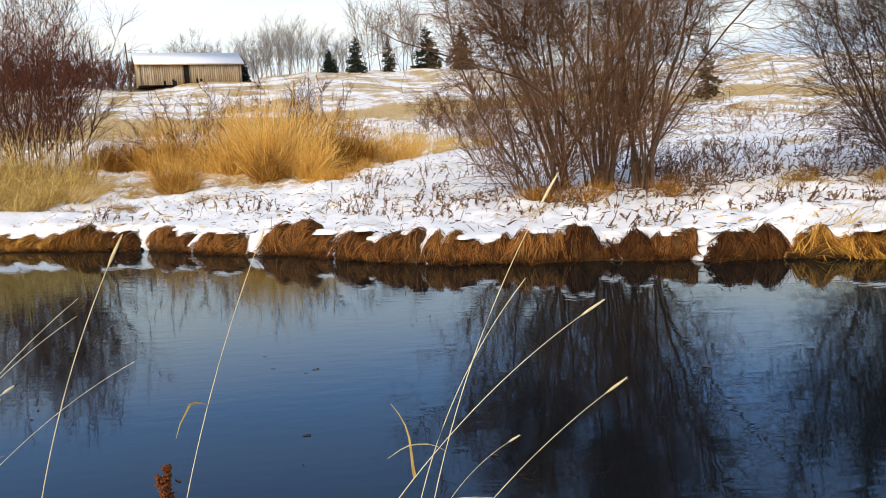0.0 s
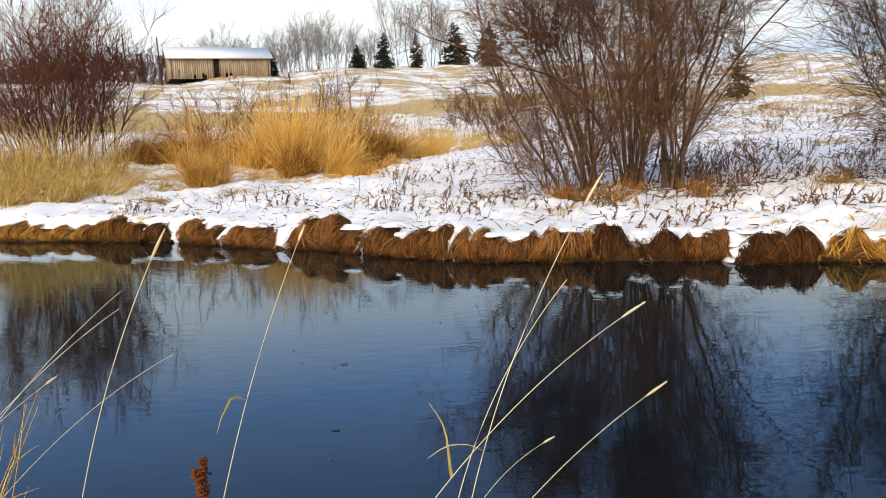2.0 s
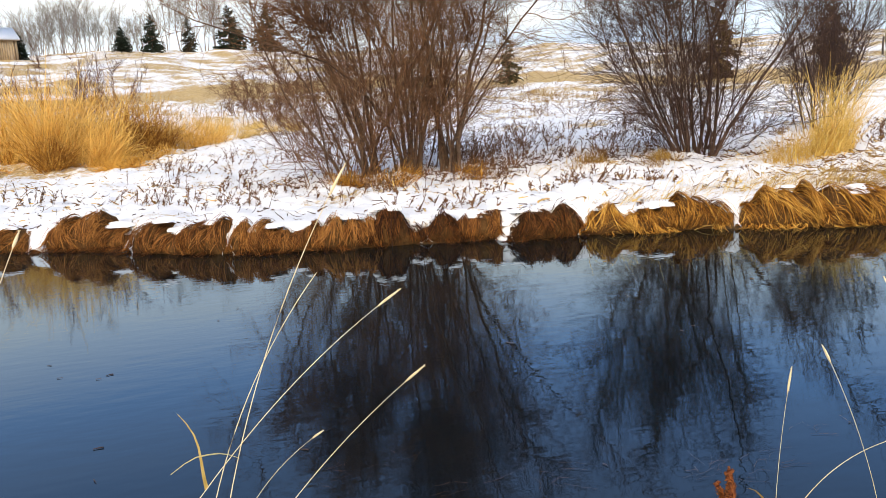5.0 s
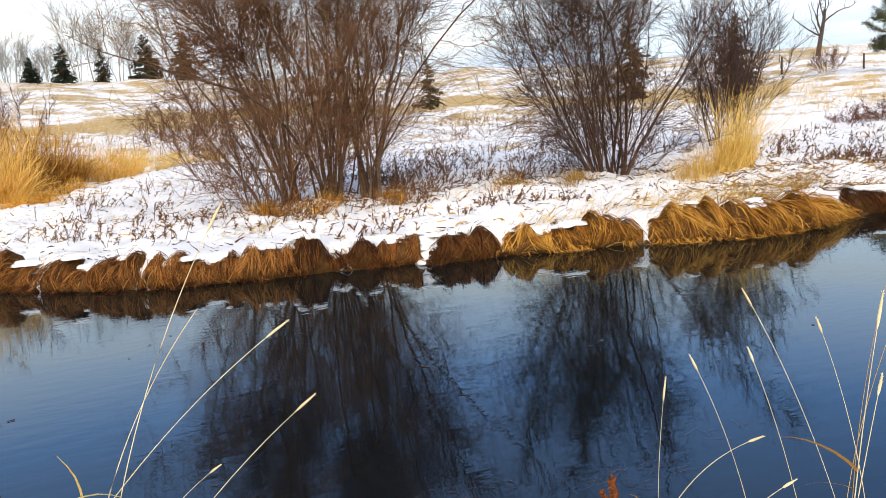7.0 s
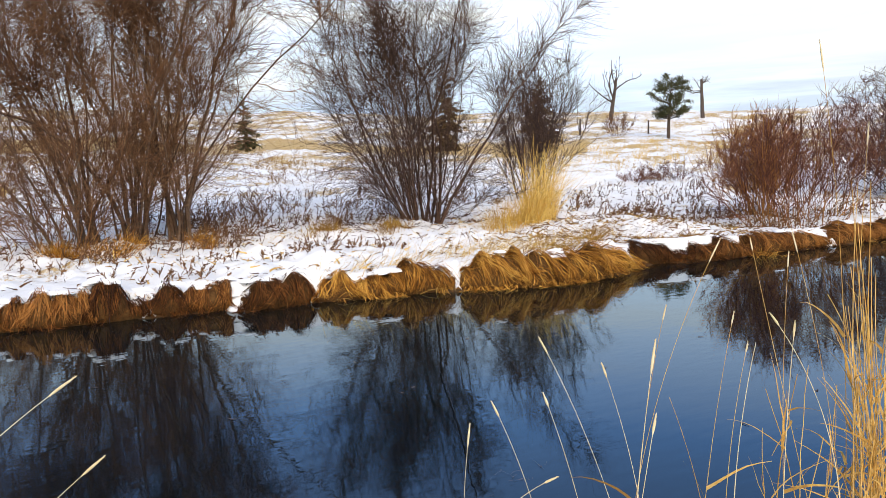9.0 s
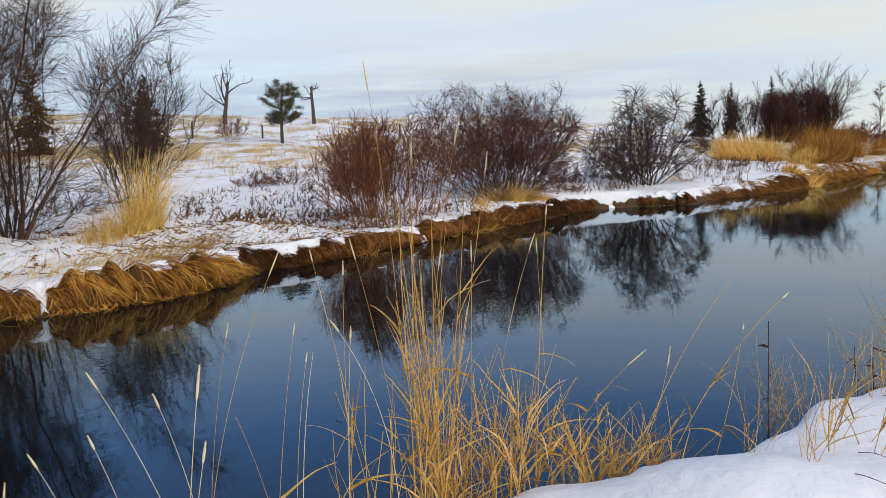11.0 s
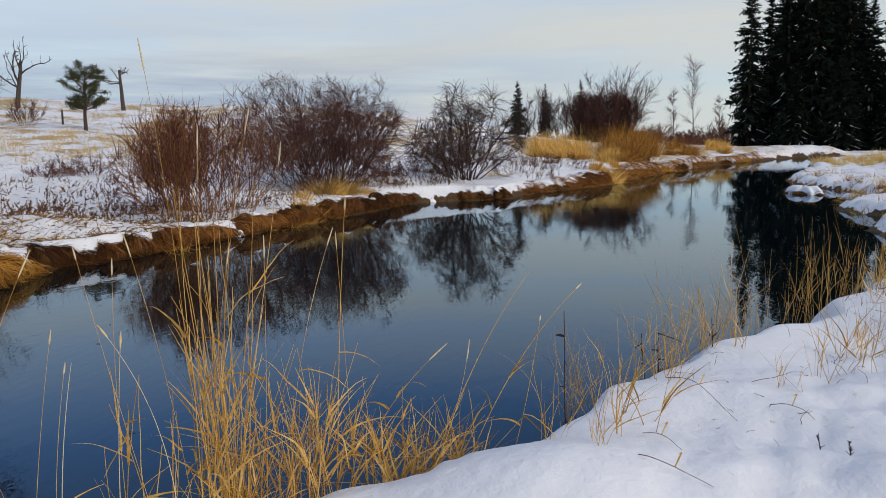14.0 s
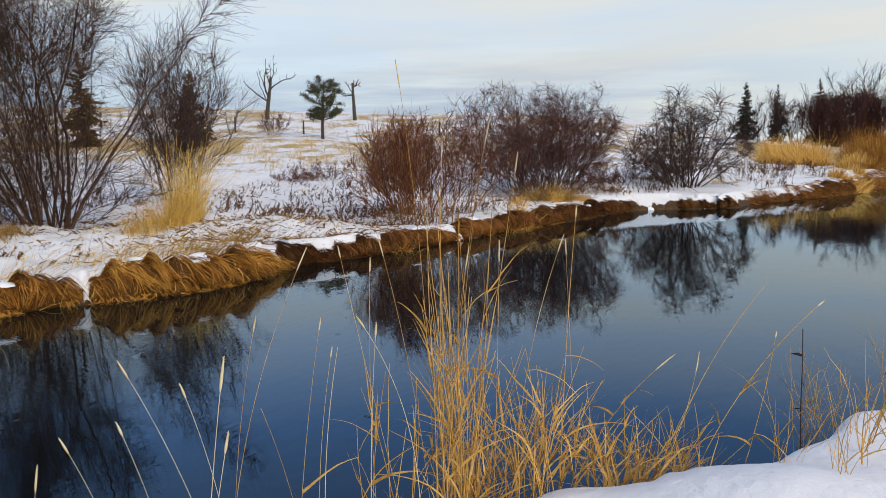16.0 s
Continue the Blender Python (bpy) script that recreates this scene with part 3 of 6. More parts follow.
def bare_tree(name, label, x, y, tall, seed, bark, count=12, spread=(20, 45), thick=0.09, levels=2, group="", first=0.25, wobble=0.05, reach=(0.14, 0.34), up=0.09, lean=(0, 0, 1), fine=0.007):
    """A bare single-trunked tree: trunk, limbs, twigs."""
    rng = np.random.RandomState(seed)
    top = thing(name, label, "tree", (x, y, ground(x, y) - 0.1), group)
    tr = run(rng, np.zeros((1, 3)), np.array([lean], float), np.array([tall]), 14, 0.03, wobble)
    part("trunk", tubes(tr, taper(1, 14, thick, 0.12), 7), bark, top)
    li = offshoots(rng, tr, count, first, 0.97, spread, (reach[0] * tall, reach[1] * tall), 8, up, wobble * 1.8)
    lw = taper(len(li), 8, thick * rng.uniform(0.22, 0.5, len(li)), 0.2)
    for k in range(len(li)):
        part("limb", tubes(li[k:k + 1], lw[k:k + 1], 4), bark, top)
    tw = offshoots(rng, li, 9, 0.2, 1.0, (20, 50), (0.05 * tall, 0.15 * tall), 5, up * 0.8, wobble * 2)
    pieces = [tubes(tw, taper(len(tw), 5, rng.uniform(0.9, 1.6, len(tw)) * fine, 0.4))]
    if levels > 2:
        t2 = offshoots(rng, tw, 4, 0.2, 1.0, (20, 50), (0.03 * tall, 0.08 * tall), 4, up * 0.6, wobble * 2)
        pieces.append(tubes(t2, taper(len(t2), 4, rng.uniform(0.7, 1.0, len(t2)) * fine * 0.8, 0.5)))
    tagged(part("crown", joined(pieces), bark, top, "bare crown of fine twigs"), kind="stuff")
    return top


def pine(x, y, tall, seed):
    """A young open pine: trunk, limbs, and tufts of long needles."""
    rng = np.random.RandomState(seed)
    top = thing("pine_tree", "green young pine tree standing in the snowy field", "tree", (x, y, ground(x, y) - 0.1))
    tr = run(rng, np.zeros((1, 3)), np.array([[0.02, 0, 1.0]]), np.array([tall * 0.97]), 12, 0.02, 0.02)
    part("trunk", tubes(tr, taper(1, 12, 0.13, 0.2), 8), SPRUCE_BARK, top)
    li = offshoots(rng, tr, 40, 0.28, 0.99, (55, 88), (0.24 * tall, 0.42 * tall), 6, 0.07, 0.10)
    hgt = li[:, 0, 2] / tall
    full = np.interp(hgt, [0.28, 0.42, 0.62, 0.85, 1.0], [1.0, 1.2, 1.2, 0.95, 0.5])[:, None, None]
    li = li[:, :1] + (li - li[:, :1]) * full
    for k in range(len(li)):
        part("limb", tubes(li[k:k + 1], taper(1, 6, 0.035, 0.3), 4), SPRUCE_BARK, top)
    sh = offshoots(rng, li, 10, 0.3, 1.0, (20, 60), (0.22, 0.45), 3, 0.06, 0.1)
    sh[..., 2] = sh[:, :1, 2] + (sh[..., 2] - sh[:, :1, 2]) * 0.5
    ends = np.concatenate([sh[:, 1], sh[:, 2], li[:, -1], li[:, -2]])
    k = 8
    base = np.repeat(ends, k, 0)
    way = unit(rng.normal(0, 1, base.shape) + np.array([0, 0, 0.35]))
    needle = run(rng, base + rng.normal(0, 1, base.shape) * np.array([0.1, 0.1, 0.05]), way, rng.uniform(0.12, 0.22, len(base)), 2, 0, 0.02)
    tagged(part("crown", ribbons(needle, np.full((len(base), 2), 0.024), unit(np.cross(way, rng.normal(0, 1, way.shape)))), PINE_NEEDLE, top), kind="stuff")
    return top


# ---- grass ----
def blades(rng, x, y, z, tall, lean, wind, n=4, droop=-0.05, wobble=0.05, width=0.008, head=0.0, leaf=0):
    width = width * rng.uniform(0.5, 1.4, len(x))
    m = len(x)
    a = rng.uniform(0, 2 * np.pi, m)
    t = np.radians(rng.uniform(*lean, m))
    way = np.stack([np.sin(t) * np.cos(a) + wind[0], np.sin(t) * np.sin(a) + wind[1], np.cos(t)], 1)
    p = run(rng, np.stack([x, y, z], 1), way, tall, n, droop, wobble)
    w = taper(m, n, width, 0.15)
    if head:
        w[:, -2] *= 1 + head * (rng.uniform(0, 1, m) < 0.5)
    out = ribbons(p, w, unit(np.cross(way, rng.normal(0, 1, way.shape))))
    if leaf:
        lf = offshoots(rng, p, leaf, 0.2, 0.92, (18, 75), (0.12, 0.3), 4, -0.16, 0.22)
        out = joined([out, ribbons(lf, taper(len(lf), 4, rng.uniform(0.5, 1.1, len(lf)) * np.mean(width), 0.2), unit(rng.normal(0, 1, (len(lf), 3))))])
    return out


def grass_patch(name, label, cx, cy, rx, ry, count, tall, mat, seed, lean=(2, 22), wind=(0.05, 0.0), width=0.012, droop=-0.05, n=6, clump=0.0, messy=0.12, tilting=0.28, head=0.0, leaf=0):
    rng = np.random.RandomState(seed)
    x, y = spread_on(rng, count, cx, cy, rx, ry)
    grow, wx, wy = 1.0, wind[0], wind[1]
    if clump:
        k = max(3, int(rx * ry * clump))
        hx, hy = spread_on(rng, k, cx, cy, rx, ry)
        pick = np.where(rng.uniform(0, 1, count) < 0.85, rng.randint(0, k, count), rng.randint(0, max(1, k // 3), count))
        dx, dy = rng.normal(0, 0.14, count), rng.normal(0, 0.14, count)
        x, y = hx[pick] + dx, hy[pick] + dy
        grow = rng.uniform(0.35, 1.2, k)[pick]
        tilt = rng.normal(0, tilting, (k, 2))[pick]
        wx, wy = wx + tilt[:, 0] + dx * 2.6 * tilting, wy + tilt[:, 1] + dy * 2.6 * tilting
    edge = 1.0 - 0.10 * (((x - cx) / rx) ** 2 + ((y - cy) / ry) ** 2).clip(0, 1) + 0.14 * waves(x, y, seed, 0.35 * rx + 0.3)
    h = rng.uniform(*tall, count) * edge * grow
    ob = new(name, mesh_from(name, *blades(rng, x, y, height(x, y) - 0.02, h, lean, (wx, wy), n, droop, messy, width, head, leaf), mat))
    return tagged(ob, label, "grass", kind="stuff")


def bank_point(line, x, d):
    """A point on a bank line at x, set d metres inland, and the direction towards the water."""
    xs, ys = [p[0] for p in line[:-2]], [p[1] for p in line[:-2]]
    y0, y1 = np.interp([x - 0.3, x + 0.3], xs, ys)
    along = unit(np.array([0.6, y1 - y0]))
    inland = np.array([-along[1], along[0]])
    if line is NEAR_BANK:
        inland = -inland
    return np.array([x, np.interp(x, xs, ys)]) + inland * d, -inland, along


def tussock(x0, x1, tall, mat, seed, label, sweep=0.0, cap=0.0, line=FAR_BANK):
    """A sedge tussock on the bank's edge: an undercut peaty dome under locks of long blades combed down to the water."""
    rng = np.random.RandomState(seed)
    mid, out, along = bank_point(line, (x0 + x1) / 2, 0.10)
    half = abs(x1 - x0) / 2 / max(abs(along[0]), 0.3) + 0.03
    top = thing("sedge_tussock", label, "tussock", (mid[0], mid[1], 0.0), "sedge tussocks along the bank")
    tall = tall * 0.9
    sides, ups, ahead = np.array([*along, 0]), np.array([0, 0, 1.0]), np.array([*out, 0])
    ph, lopside, square = rng.uniform(0, 6.28, 3), rng.uniform(-0.22, 0.22), rng.uniform(2.0, 4.5)

    def swell(s):
        e = 0.28 + 0.72 * (1 - np.abs(s).clip(0, 1) ** square).clip(0, 1) ** 0.6
        a = s * half
        return e * (0.9 + lopside * s + 0.13 * np.sin(a * 5.3 + ph[0]) + 0.12 * np.sin(a * 11 + ph[1]) + 0.08 * np.sin(a * 23 + ph[2]))

    def coat(s, f, lift):
        """The point at share f of the way from the dome's back over its crest down to the water."""
        b = swell(s)
        o = np.interp(f, [0, 0.25, 0.5, 0.75, 1, 1.2], [-0.38, -0.14, 0.09, 0.21, 0.19, 0.04]) * (0.6 + 0.4 * b) + lift * np.interp(f, [0, 0.35, 0.7, 1], [-0.2, 0.5, 1, 1.1])
        z = np.interp(f, [0, 0.25, 0.5, 0.75, 1, 1.2], [0.80, 1.0, 0.84, 0.46, 0.08, -0.3]) * tall * b + lift * np.interp(f, [0, 0.3, 0.6, 1], [1, 1, 0.5, 0.0])
        return (s * half)[..., None] * sides + o[..., None] * ahead + z[..., None] * ups

    u, v = np.meshgrid(np.linspace(-1, 1, 25), np.linspace(0, 1.2, 11), indexing="ij")
    core = coat(u, v, -0.02 + 0 * u).reshape(-1, 3) + rng.normal(0, 0.008, (275, 3))
    q = np.array([(i * 11 + j, (i + 1) * 11 + j, (i + 1) * 11 + j + 1, i * 11 + j + 1) for i in range(24) for j in range(10)])
    part("mound", (core, q), PEAT, top, "dark peaty mound", True)
    k = max(6, int(half * 34))
    m = k * 24
    own = np.repeat(np.arange(k), 24)
    loose = rng.uniform(0, 1, m) < 0.22
    seat = np.linspace(-0.96, 0.96, k) + rng.normal(0, 1.2 / k, k)
    rise = rng.uniform(0.04, 0.5, k)
    fall = np.minimum(rise + rng.uniform(0.45, 0.85, k), rng.uniform(0.86, 1.1, k))
    slant = rng.normal(0, 0.17, k) + 0.10 * seat * min(half, 0.8) + sweep * rng.uniform(0.15, 0.5, k)
    puff = 0.01 + 0.07 * rng.uniform(0, 1, k) ** 2
    s0 = np.where(loose, rng.uniform(-0.98, 0.98, m), seat[own] + rng.normal(0, 0.035, m) / half).clip(-0.98, 0.98)
    f0 = np.where(loose, rng.uniform(0.02, 0.7, m), rise[own] + rng.normal(0, 0.06, m)).clip(0.0, 0.8)
    f1 = np.maximum(np.where(loose, f0 + rng.uniform(0.2, 0.5, m), fall[own] + rng.normal(0, 0.06, m)), f0 + 0.14).clip(0, 1.08)
    s1 = np.where(loose, s0 + rng.normal(0, 0.16, m) / half, seat[own] + (slant[own] + rng.normal(0, 0.055, m)) / half)
    w = np.linspace(0, 1, 7)[None]
    lift = (puff[own] * rng.uniform(0.4, 1.3, m))[:, None] * np.sin(w * 2.5 + 0.25) + 0.004
    stray = (rng.uniform(0, 1, m) < 0.2 + 0.12 * sweep)[:, None] * w ** 1.6 * rng.uniform(0.03, 0.14 + 0.08 * sweep, (m, 1))
    p = coat((s0[:, None] + (s1 - s0)[:, None] * w ** 1.2).clip(-1.2, 1.2), f0[:, None] + (f1 - f0)[:, None] * w, lift + stray)
    p = p + np.sin(w * rng.uniform(2, 6, (m, 1)) + rng.uniform(0, 6, (m, 1)))[..., None] * (rng.normal(0, 0.009, (m, 3)) * np.array([1, 1, 0.6]))[:, None]
    p[..., 2] = np.maximum(p[..., 2], 0.012 + rng.uniform(0, 0.05, (m, 1)))
    flat = unit(sides[None] + rng.normal(0, 0.5, (m, 3)))
    tagged(part("foliage", ribbons(p, taper(m, 7, rng.uniform(0.006, 0.015, m), 0.3), flat), mat, top), kind="stuff")
    for _ in range(int(half * cap * rng.uniform(3.0, 6.0) + rng.uniform(0, 1))):
        c = rng.uniform(-0.9, 0.9)
        lump(top, coat(np.array([c]), np.array([rng.uniform(0.0, 0.36)]), np.array([0.02]))[0], rng.uniform(0.08, 0.28), rng.uniform(0.06, 0.15), rng.uniform(0.035, 0.075), along, rng)
    return top


def snow_tongue(x, wide, low, seed, front=0.12, line=FAR_BANK):
    """Snow that slumps from the bank down to the water through a gap between two tussocks."""
    rng = np.random.RandomState(seed)
    u, v = np.meshgrid(np.linspace(-1, 1, 15), np.linspace(0, 1, 15), indexing="ij")
    mid, out, along = bank_point(line, x, 0.0)
    top = ground(*(mid - out * 0.6)) + 0.02
    d = -0.62 + (0.62 + front) * v
    a = u * wide * (2.5 - 1.4 * v + 0.3 * np.sin(v * 7 + seed)) * (1 + 0.15 * np.sin(v * 13 + seed * 2))
    fall = smooth(v, 0.35, 0.95)
    z = top * (1 - fall) + low * fall - 0.10 * np.abs(u) ** 4 * (0.6 + v) + 0.03 * waves(a + x, d, seed, 0.24) * smooth(v, 0.1, 0.5)
    z = z - 0.07 * smooth(v, 0.85, 1.0)
    p = np.stack([a * along[0] + d * out[0], a * along[1] + d * out[1], z], -1).reshape(-1, 3)
    q = np.array([(i * 15 + j, (i + 1) * 15 + j, (i + 1) * 15 + j + 1, i * 15 + j + 1) for i in range(14) for j in range(14)])
    ob = thing("snow_drift", "white snow slumped between sedge tussocks down to the water", "snow", (mid[0], mid[1], 0), "snow drifts on the bank")
    part("crust", (p, q), SNOW, ob, "", True)
    return ob


def lump(parent, centre, rx, ry, rz, along, rng, name="snow_cap"):
    """A rounded uneven pad of snow lying on something."""
    a, b = np.meshgrid(np.linspace(0, 2 * np.pi, 17)[:-1], np.linspace(0, np.pi / 2, 7), indexing="ij")
    wav = 1 + 0.22 * np.sin(a * 2 + rng.uniform(0, 6)) + 0.13 * np.sin(a * 5 + rng.uniform(0, 6))
    x, y, z = np.cos(a) * np.cos(b) * rx * wav, np.sin(a) * np.cos(b) * ry * wav, np.sin(b) * rz
    v = np.stack([x * along[0] - y * along[1], x * along[1] + y * along[0], z], -1).reshape(-1, 3) + centre
    q = np.array([(i * 7 + j, ((i + 1) % 16) * 7 + j, ((i + 1) % 16) * 7 + j + 1, i * 7 + j + 1) for i in range(16) for j in range(6)])
    return part(name, (v, q), SNOW, parent, "white snow cap", True)


def stalk(head, root, bend, tip, thick=0.002, mat=None, name="grass_stalk", label="dry straw-coloured grass stalk with a seed head on the near bank", leaves=0, seed=0, head_mat=None, head_fat=0.0042):
    """A single dry grass stalk that bows from its root to its tip, with a plump seed head and leaves."""
    rng = np.random.RandomState(seed)
    root = np.array([root[0], root[1], min(root[2], ground(root[0], root[1])) - 0.02])
    f = np.linspace(0, 1, 26)[:, None]
    path = (1 - f) ** 2 * root + 2 * f * (1 - f) * np.array(bend) + f * f * np.array(tip)
    top = thing(name, label, "grass stalk", path[0], "dry stalks on the near bank")
    path = path - path[0]
    stem = part("stem", tubes(path[None], taper(1, 26, thick, 0.45), 5), mat or PALE, top)
    length = np.concatenate([[0], np.cumsum(np.linalg.norm(np.diff(path, axis=0), axis=1))])
    if head:
        u = np.linspace(length[-1] - head, length[-1], 9)
        hp = np.stack([np.interp(u, length, path[:, k]) for k in range(3)], 1)
        r = head_fat * np.array([0.35, 0.8, 1.0, 1.05, 1.0, 0.9, 0.75, 0.5, 0.12])
        pieces = [tubes(hp[None], r[None], 6)]
        m = int(head * 1100)
        w = rng.uniform(0.02, 0.95, m)
        base = np.stack([np.interp(w * 8, np.arange(9), hp[:, k]) for k in range(3)], 1)
        way = unit(unit(hp[-1] - hp[0]) * 1.6 + rng.normal(0, 0.6, (m, 3)))
        pieces.append(ribbons(run(rng, base, way, np.full(m, head_fat * 1.5), 2, 0, 0), np.full((m, 2), 0.0018), unit(rng.normal(0, 1, (m, 3)))))
        part("seed_head", joined(pieces), head_mat or PALE, top, "fuzzy pale seed head")
    if leaves:
        u = rng.uniform(0.15, 0.6, leaves) * length[-1]
        base = np.stack([np.interp(u, length, path[:, k]) for k in range(3)], 1)
        way = unit(np.stack([rng.normal(0, 1, leaves), rng.normal(0, 1, leaves), rng.uniform(0.5, 1.6, leaves)], 1))
        lp = run(rng, base, way, rng.uniform(0.16, 0.36, leaves), 7, -0.2, 0.08)
        for k in range(leaves):
            part("leaf", ribbons(lp[k:k + 1], taper(1, 7, np.full(1, 0.013), 0.1), unit(np.cross(way[k:k + 1], rng.normal(0, 1, (1, 3))))), mat or STRAW, stem)
    return top


# ---- willows on the far bank ----
shrub("willow_shrub", "tall bare brown willow shrub with many stems on the snowy bank", "shrub", 3.4, 15.4, 7.4, 1.0, 34, 11, WILLOW_BARK, WILLOW_TWIG, 23, 12, (2, 30), 0.05, 1.5, 0.015, 0.0038, 0.14, (0.08, 0.97), angle=(25, 72), reach=(0.08, 0.27), clumps=(-1.25, -0.75, 0.05, 0.2, 0.95))
shrub("willow_shrub", "tall bare brown willow stems with a dense high crown", "shrub", 3.6, 15.9, 7.8, 1.0, 16, 29, WILLOW_BARK, WILLOW_TWIG, 36, 14, (2, 30), 0.036, 1.0, 0.01, 0.0042, 0.08, (0.52, 0.98), angle=(18, 48), reach=(0.08, 0.19), fan=13)
shrub("willow_shrub", "low brown willow shoots at the foot of a tall willow", "shrub", 2.1, 15.2, 3.4, 1.2, 34, 18, WILLOW_TWIG, WILLOW_TWIG, 10, 6, (10, 62), 0.012, 0.9, 0.03, 0.0035, 0.12, (0.1, 0.95))
shrub("willow_shrub", "tall bare grey-brown willow shrub beside yellow grass", "shrub", 9.7, 14.6, 6.6, 1.0, 24, 25, GREY_TWIG, GREY_TWIG, 24, 10, (3, 42), 0.038, 0.5, 0.01, 0.0034, 0.12, (0.10, 0.97), angle=(22, 66), reach=(0.10, 0.30), fan=34)
shrub("willow_shrub", "tall bare grey willow stems with a dense high crown", "shrub", 10.0, 15.3, 6.7, 1.0, 11, 28, GREY_TWIG, GREY_TWIG, 28, 11, (3, 42), 0.03, 0.6, 0.01, 0.004, 0.08, (0.5, 0.98), angle=(18, 50), reach=(0.08, 0.2), fan=22)
shrub("willow_shrub", "low grey-brown willow shoots at the foot of a willow", "shrub", 9.6, 14.5, 3.0, 1.4, 18, 26, GREY_TWIG, GREY_TWIG, 9, 5, (6, 50), 0.012, 0.8, 0.03, 0.0035, 0.11, (0.1, 0.95), shift=(0.0, 0.0))
shrub("willow_shrub", "bare dark willow shrub behind yellow grass in snow", "shrub", 15.6, 17.8, 5.0, 0.9, 30, 13, DARK_TWIG, DARK_TWIG, 15, 8, (4, 34), 0.024, 0.7, 0.03, 0.0042, 0.08, (0.1, 0.95))
shrub("willow_shrub", "dense dark red-brown willow shrub rising from yellow grass", "shrub", -13.4, 25.8, 6.0, 1.0, 60, 14, DARK_TWIG, RED_TWIG, 15, 8, (4, 44), 0.026, 1.8, 0.03, 0.0055, 0.085, (0.08, 0.95))
shrub("willow_shrub", "sparse reddish willow shrub growing in golden grass", "shrub", -8.0, 26.2, 3.4, 1.0, 16, 19, DARK_TWIG, RED_TWIG, 9, 5, (8, 52), 0.018, 0.6, 0.03, 0.005, 0.1)
shrub("willow_shrub", "sparse reddish willow shrub growing in golden grass", "shrub", -4.9, 27.6, 3.4, 1.0, 22, 20, RED_TWIG, RED_TWIG, 9, 5, (6, 46), 0.014, 1.6, 0.03, 0.005, 0.1)
shrub("willow_shrub", "low brown willow brush on the snowy field", "shrub", 1.2, 31.5, 2.6, 1.2, 30, 21, WILLOW_TWIG, WILLOW_TWIG, 10, 5, (8, 55), 0.014, 1.2, 0.03, 0.006, 0.1)
shrub("red_willow", "low red-brown willow shrub growing near the bank", "shrub", 15.9, 9.3, 3.5, 1.3, 98, 15, ORANGE_TWIG, RED_TWIG, 9, 3, (1, 54), 0.011, 1.45, 0.012, 0.0036, 0.05, (0.16, 0.97), angle=(12, 40), dome=(3.1, 3.2))
shrub("red_willow", "dense dark red-brown willow shrub on the snowy bank", "shrub", 24.3, 10.2, 4.4, 1.5, 140, 16, DARK_TWIG, PLUM_TWIG, 12, 6, (2, 60), 0.016, 2.3, 0.006, 0.0044, 0.07, (0.12, 0.97), angle=(16, 56), reach=(0.1, 0.3), dome=(4.7, 4.7))
shrub("round_shrub", "round bare dark shrub with arching branches near the water", "shrub", 28.8, 6.4, 4.6, 1.3, 40, 17, DARK_TWIG, DARK_TWIG, 14, 7, (6, 64), 0.034, 0.9, 0.0, 0.0062, 0.10, (0.14, 0.95), angle=(22, 62), dome=(2.8, 4.2))
shrub("dark_thicket", "dense dark purple-brown thicket on the far creek bank", "shrub", 78.5, 4.2, 7.0, 1.1, 120, 22, DARK_TWIG, PLUM_TWIG, 11, 5, (1, 30), 0.03, 4.6, 0.03, 0.012, 0.06, (0.06, 0.95), angle=(8, 36), dome=(7.2, 6.6))
for k, (x, y, tall, stems) in enumerate([(81.5, 1.6, 8.0, 16), (80.6, 3.6, 7.6, 12), (81.5, 8.4, 6.4, 12)]):
    shrub("tall_shrub", "tall sparse bare brown shrub rising behind a thicket", "shrub", x, y, tall, 1.0, stems, 340 + k, DARK_TWIG, DARK_TWIG, 10, 5, (2, 40), 0.04, 1.6, 0.03, 0.012, 0.08, (0.2, 0.96), angle=(16, 48))
shrub("dark_thicket", "sparse bare brown thicket on the far creek bank", "shrub", 84.0, 11.0, 5.0, 1.0, 24, 23, DARK_TWIG, DARK_TWIG, 10, 5, (4, 40), 0.03, 2.4, 0.04, 0.014, 0.085, (0.06, 0.95))
shrub("field_bush", "small bare brown bush on the snowy field", "shrub", 43.5, 40.2, 2.0, 1.2, 26, 24, WILLOW_TWIG, WILLOW_TWIG, 7, 4, (6, 48), 0.014, 0.6, 0.03, 0.008, 0.09)
for k, (x, y, tall, foot) in enumerate([(23.6, 18.7, 1.0, 0.8), (22.4, 19.6, 0.8, 0.5), (25.6, 17.6, 0.8, 0.6), (26.6, 8.6, 1.0, 1.0), (22.4, 9.4, 0.8, 0.9), (8.6, 15.6, 0.9, 0.8), (12.4, 27.6, 1.0, 1.8), (15.6, 26.0, 0.9, 1.5), (7.4, 18.4, 1.0, 1.2), (13.0, 17.6, 0.9, 1.0)]):
    shrub("low_brush", "low tangled brown brush poking through the snow", "shrub", x, y, tall, 1.5, 34 if k < 5 else 22, 300 + k, RED_TWIG if k < 5 else WILLOW_TWIG, RED_TWIG if k < 5 else WILLOW_TWIG, 7, 4, (10, 65), 0.008, foot, 0.02, 0.004, 0.12, (0.1, 0.95), "low brush in the snow")

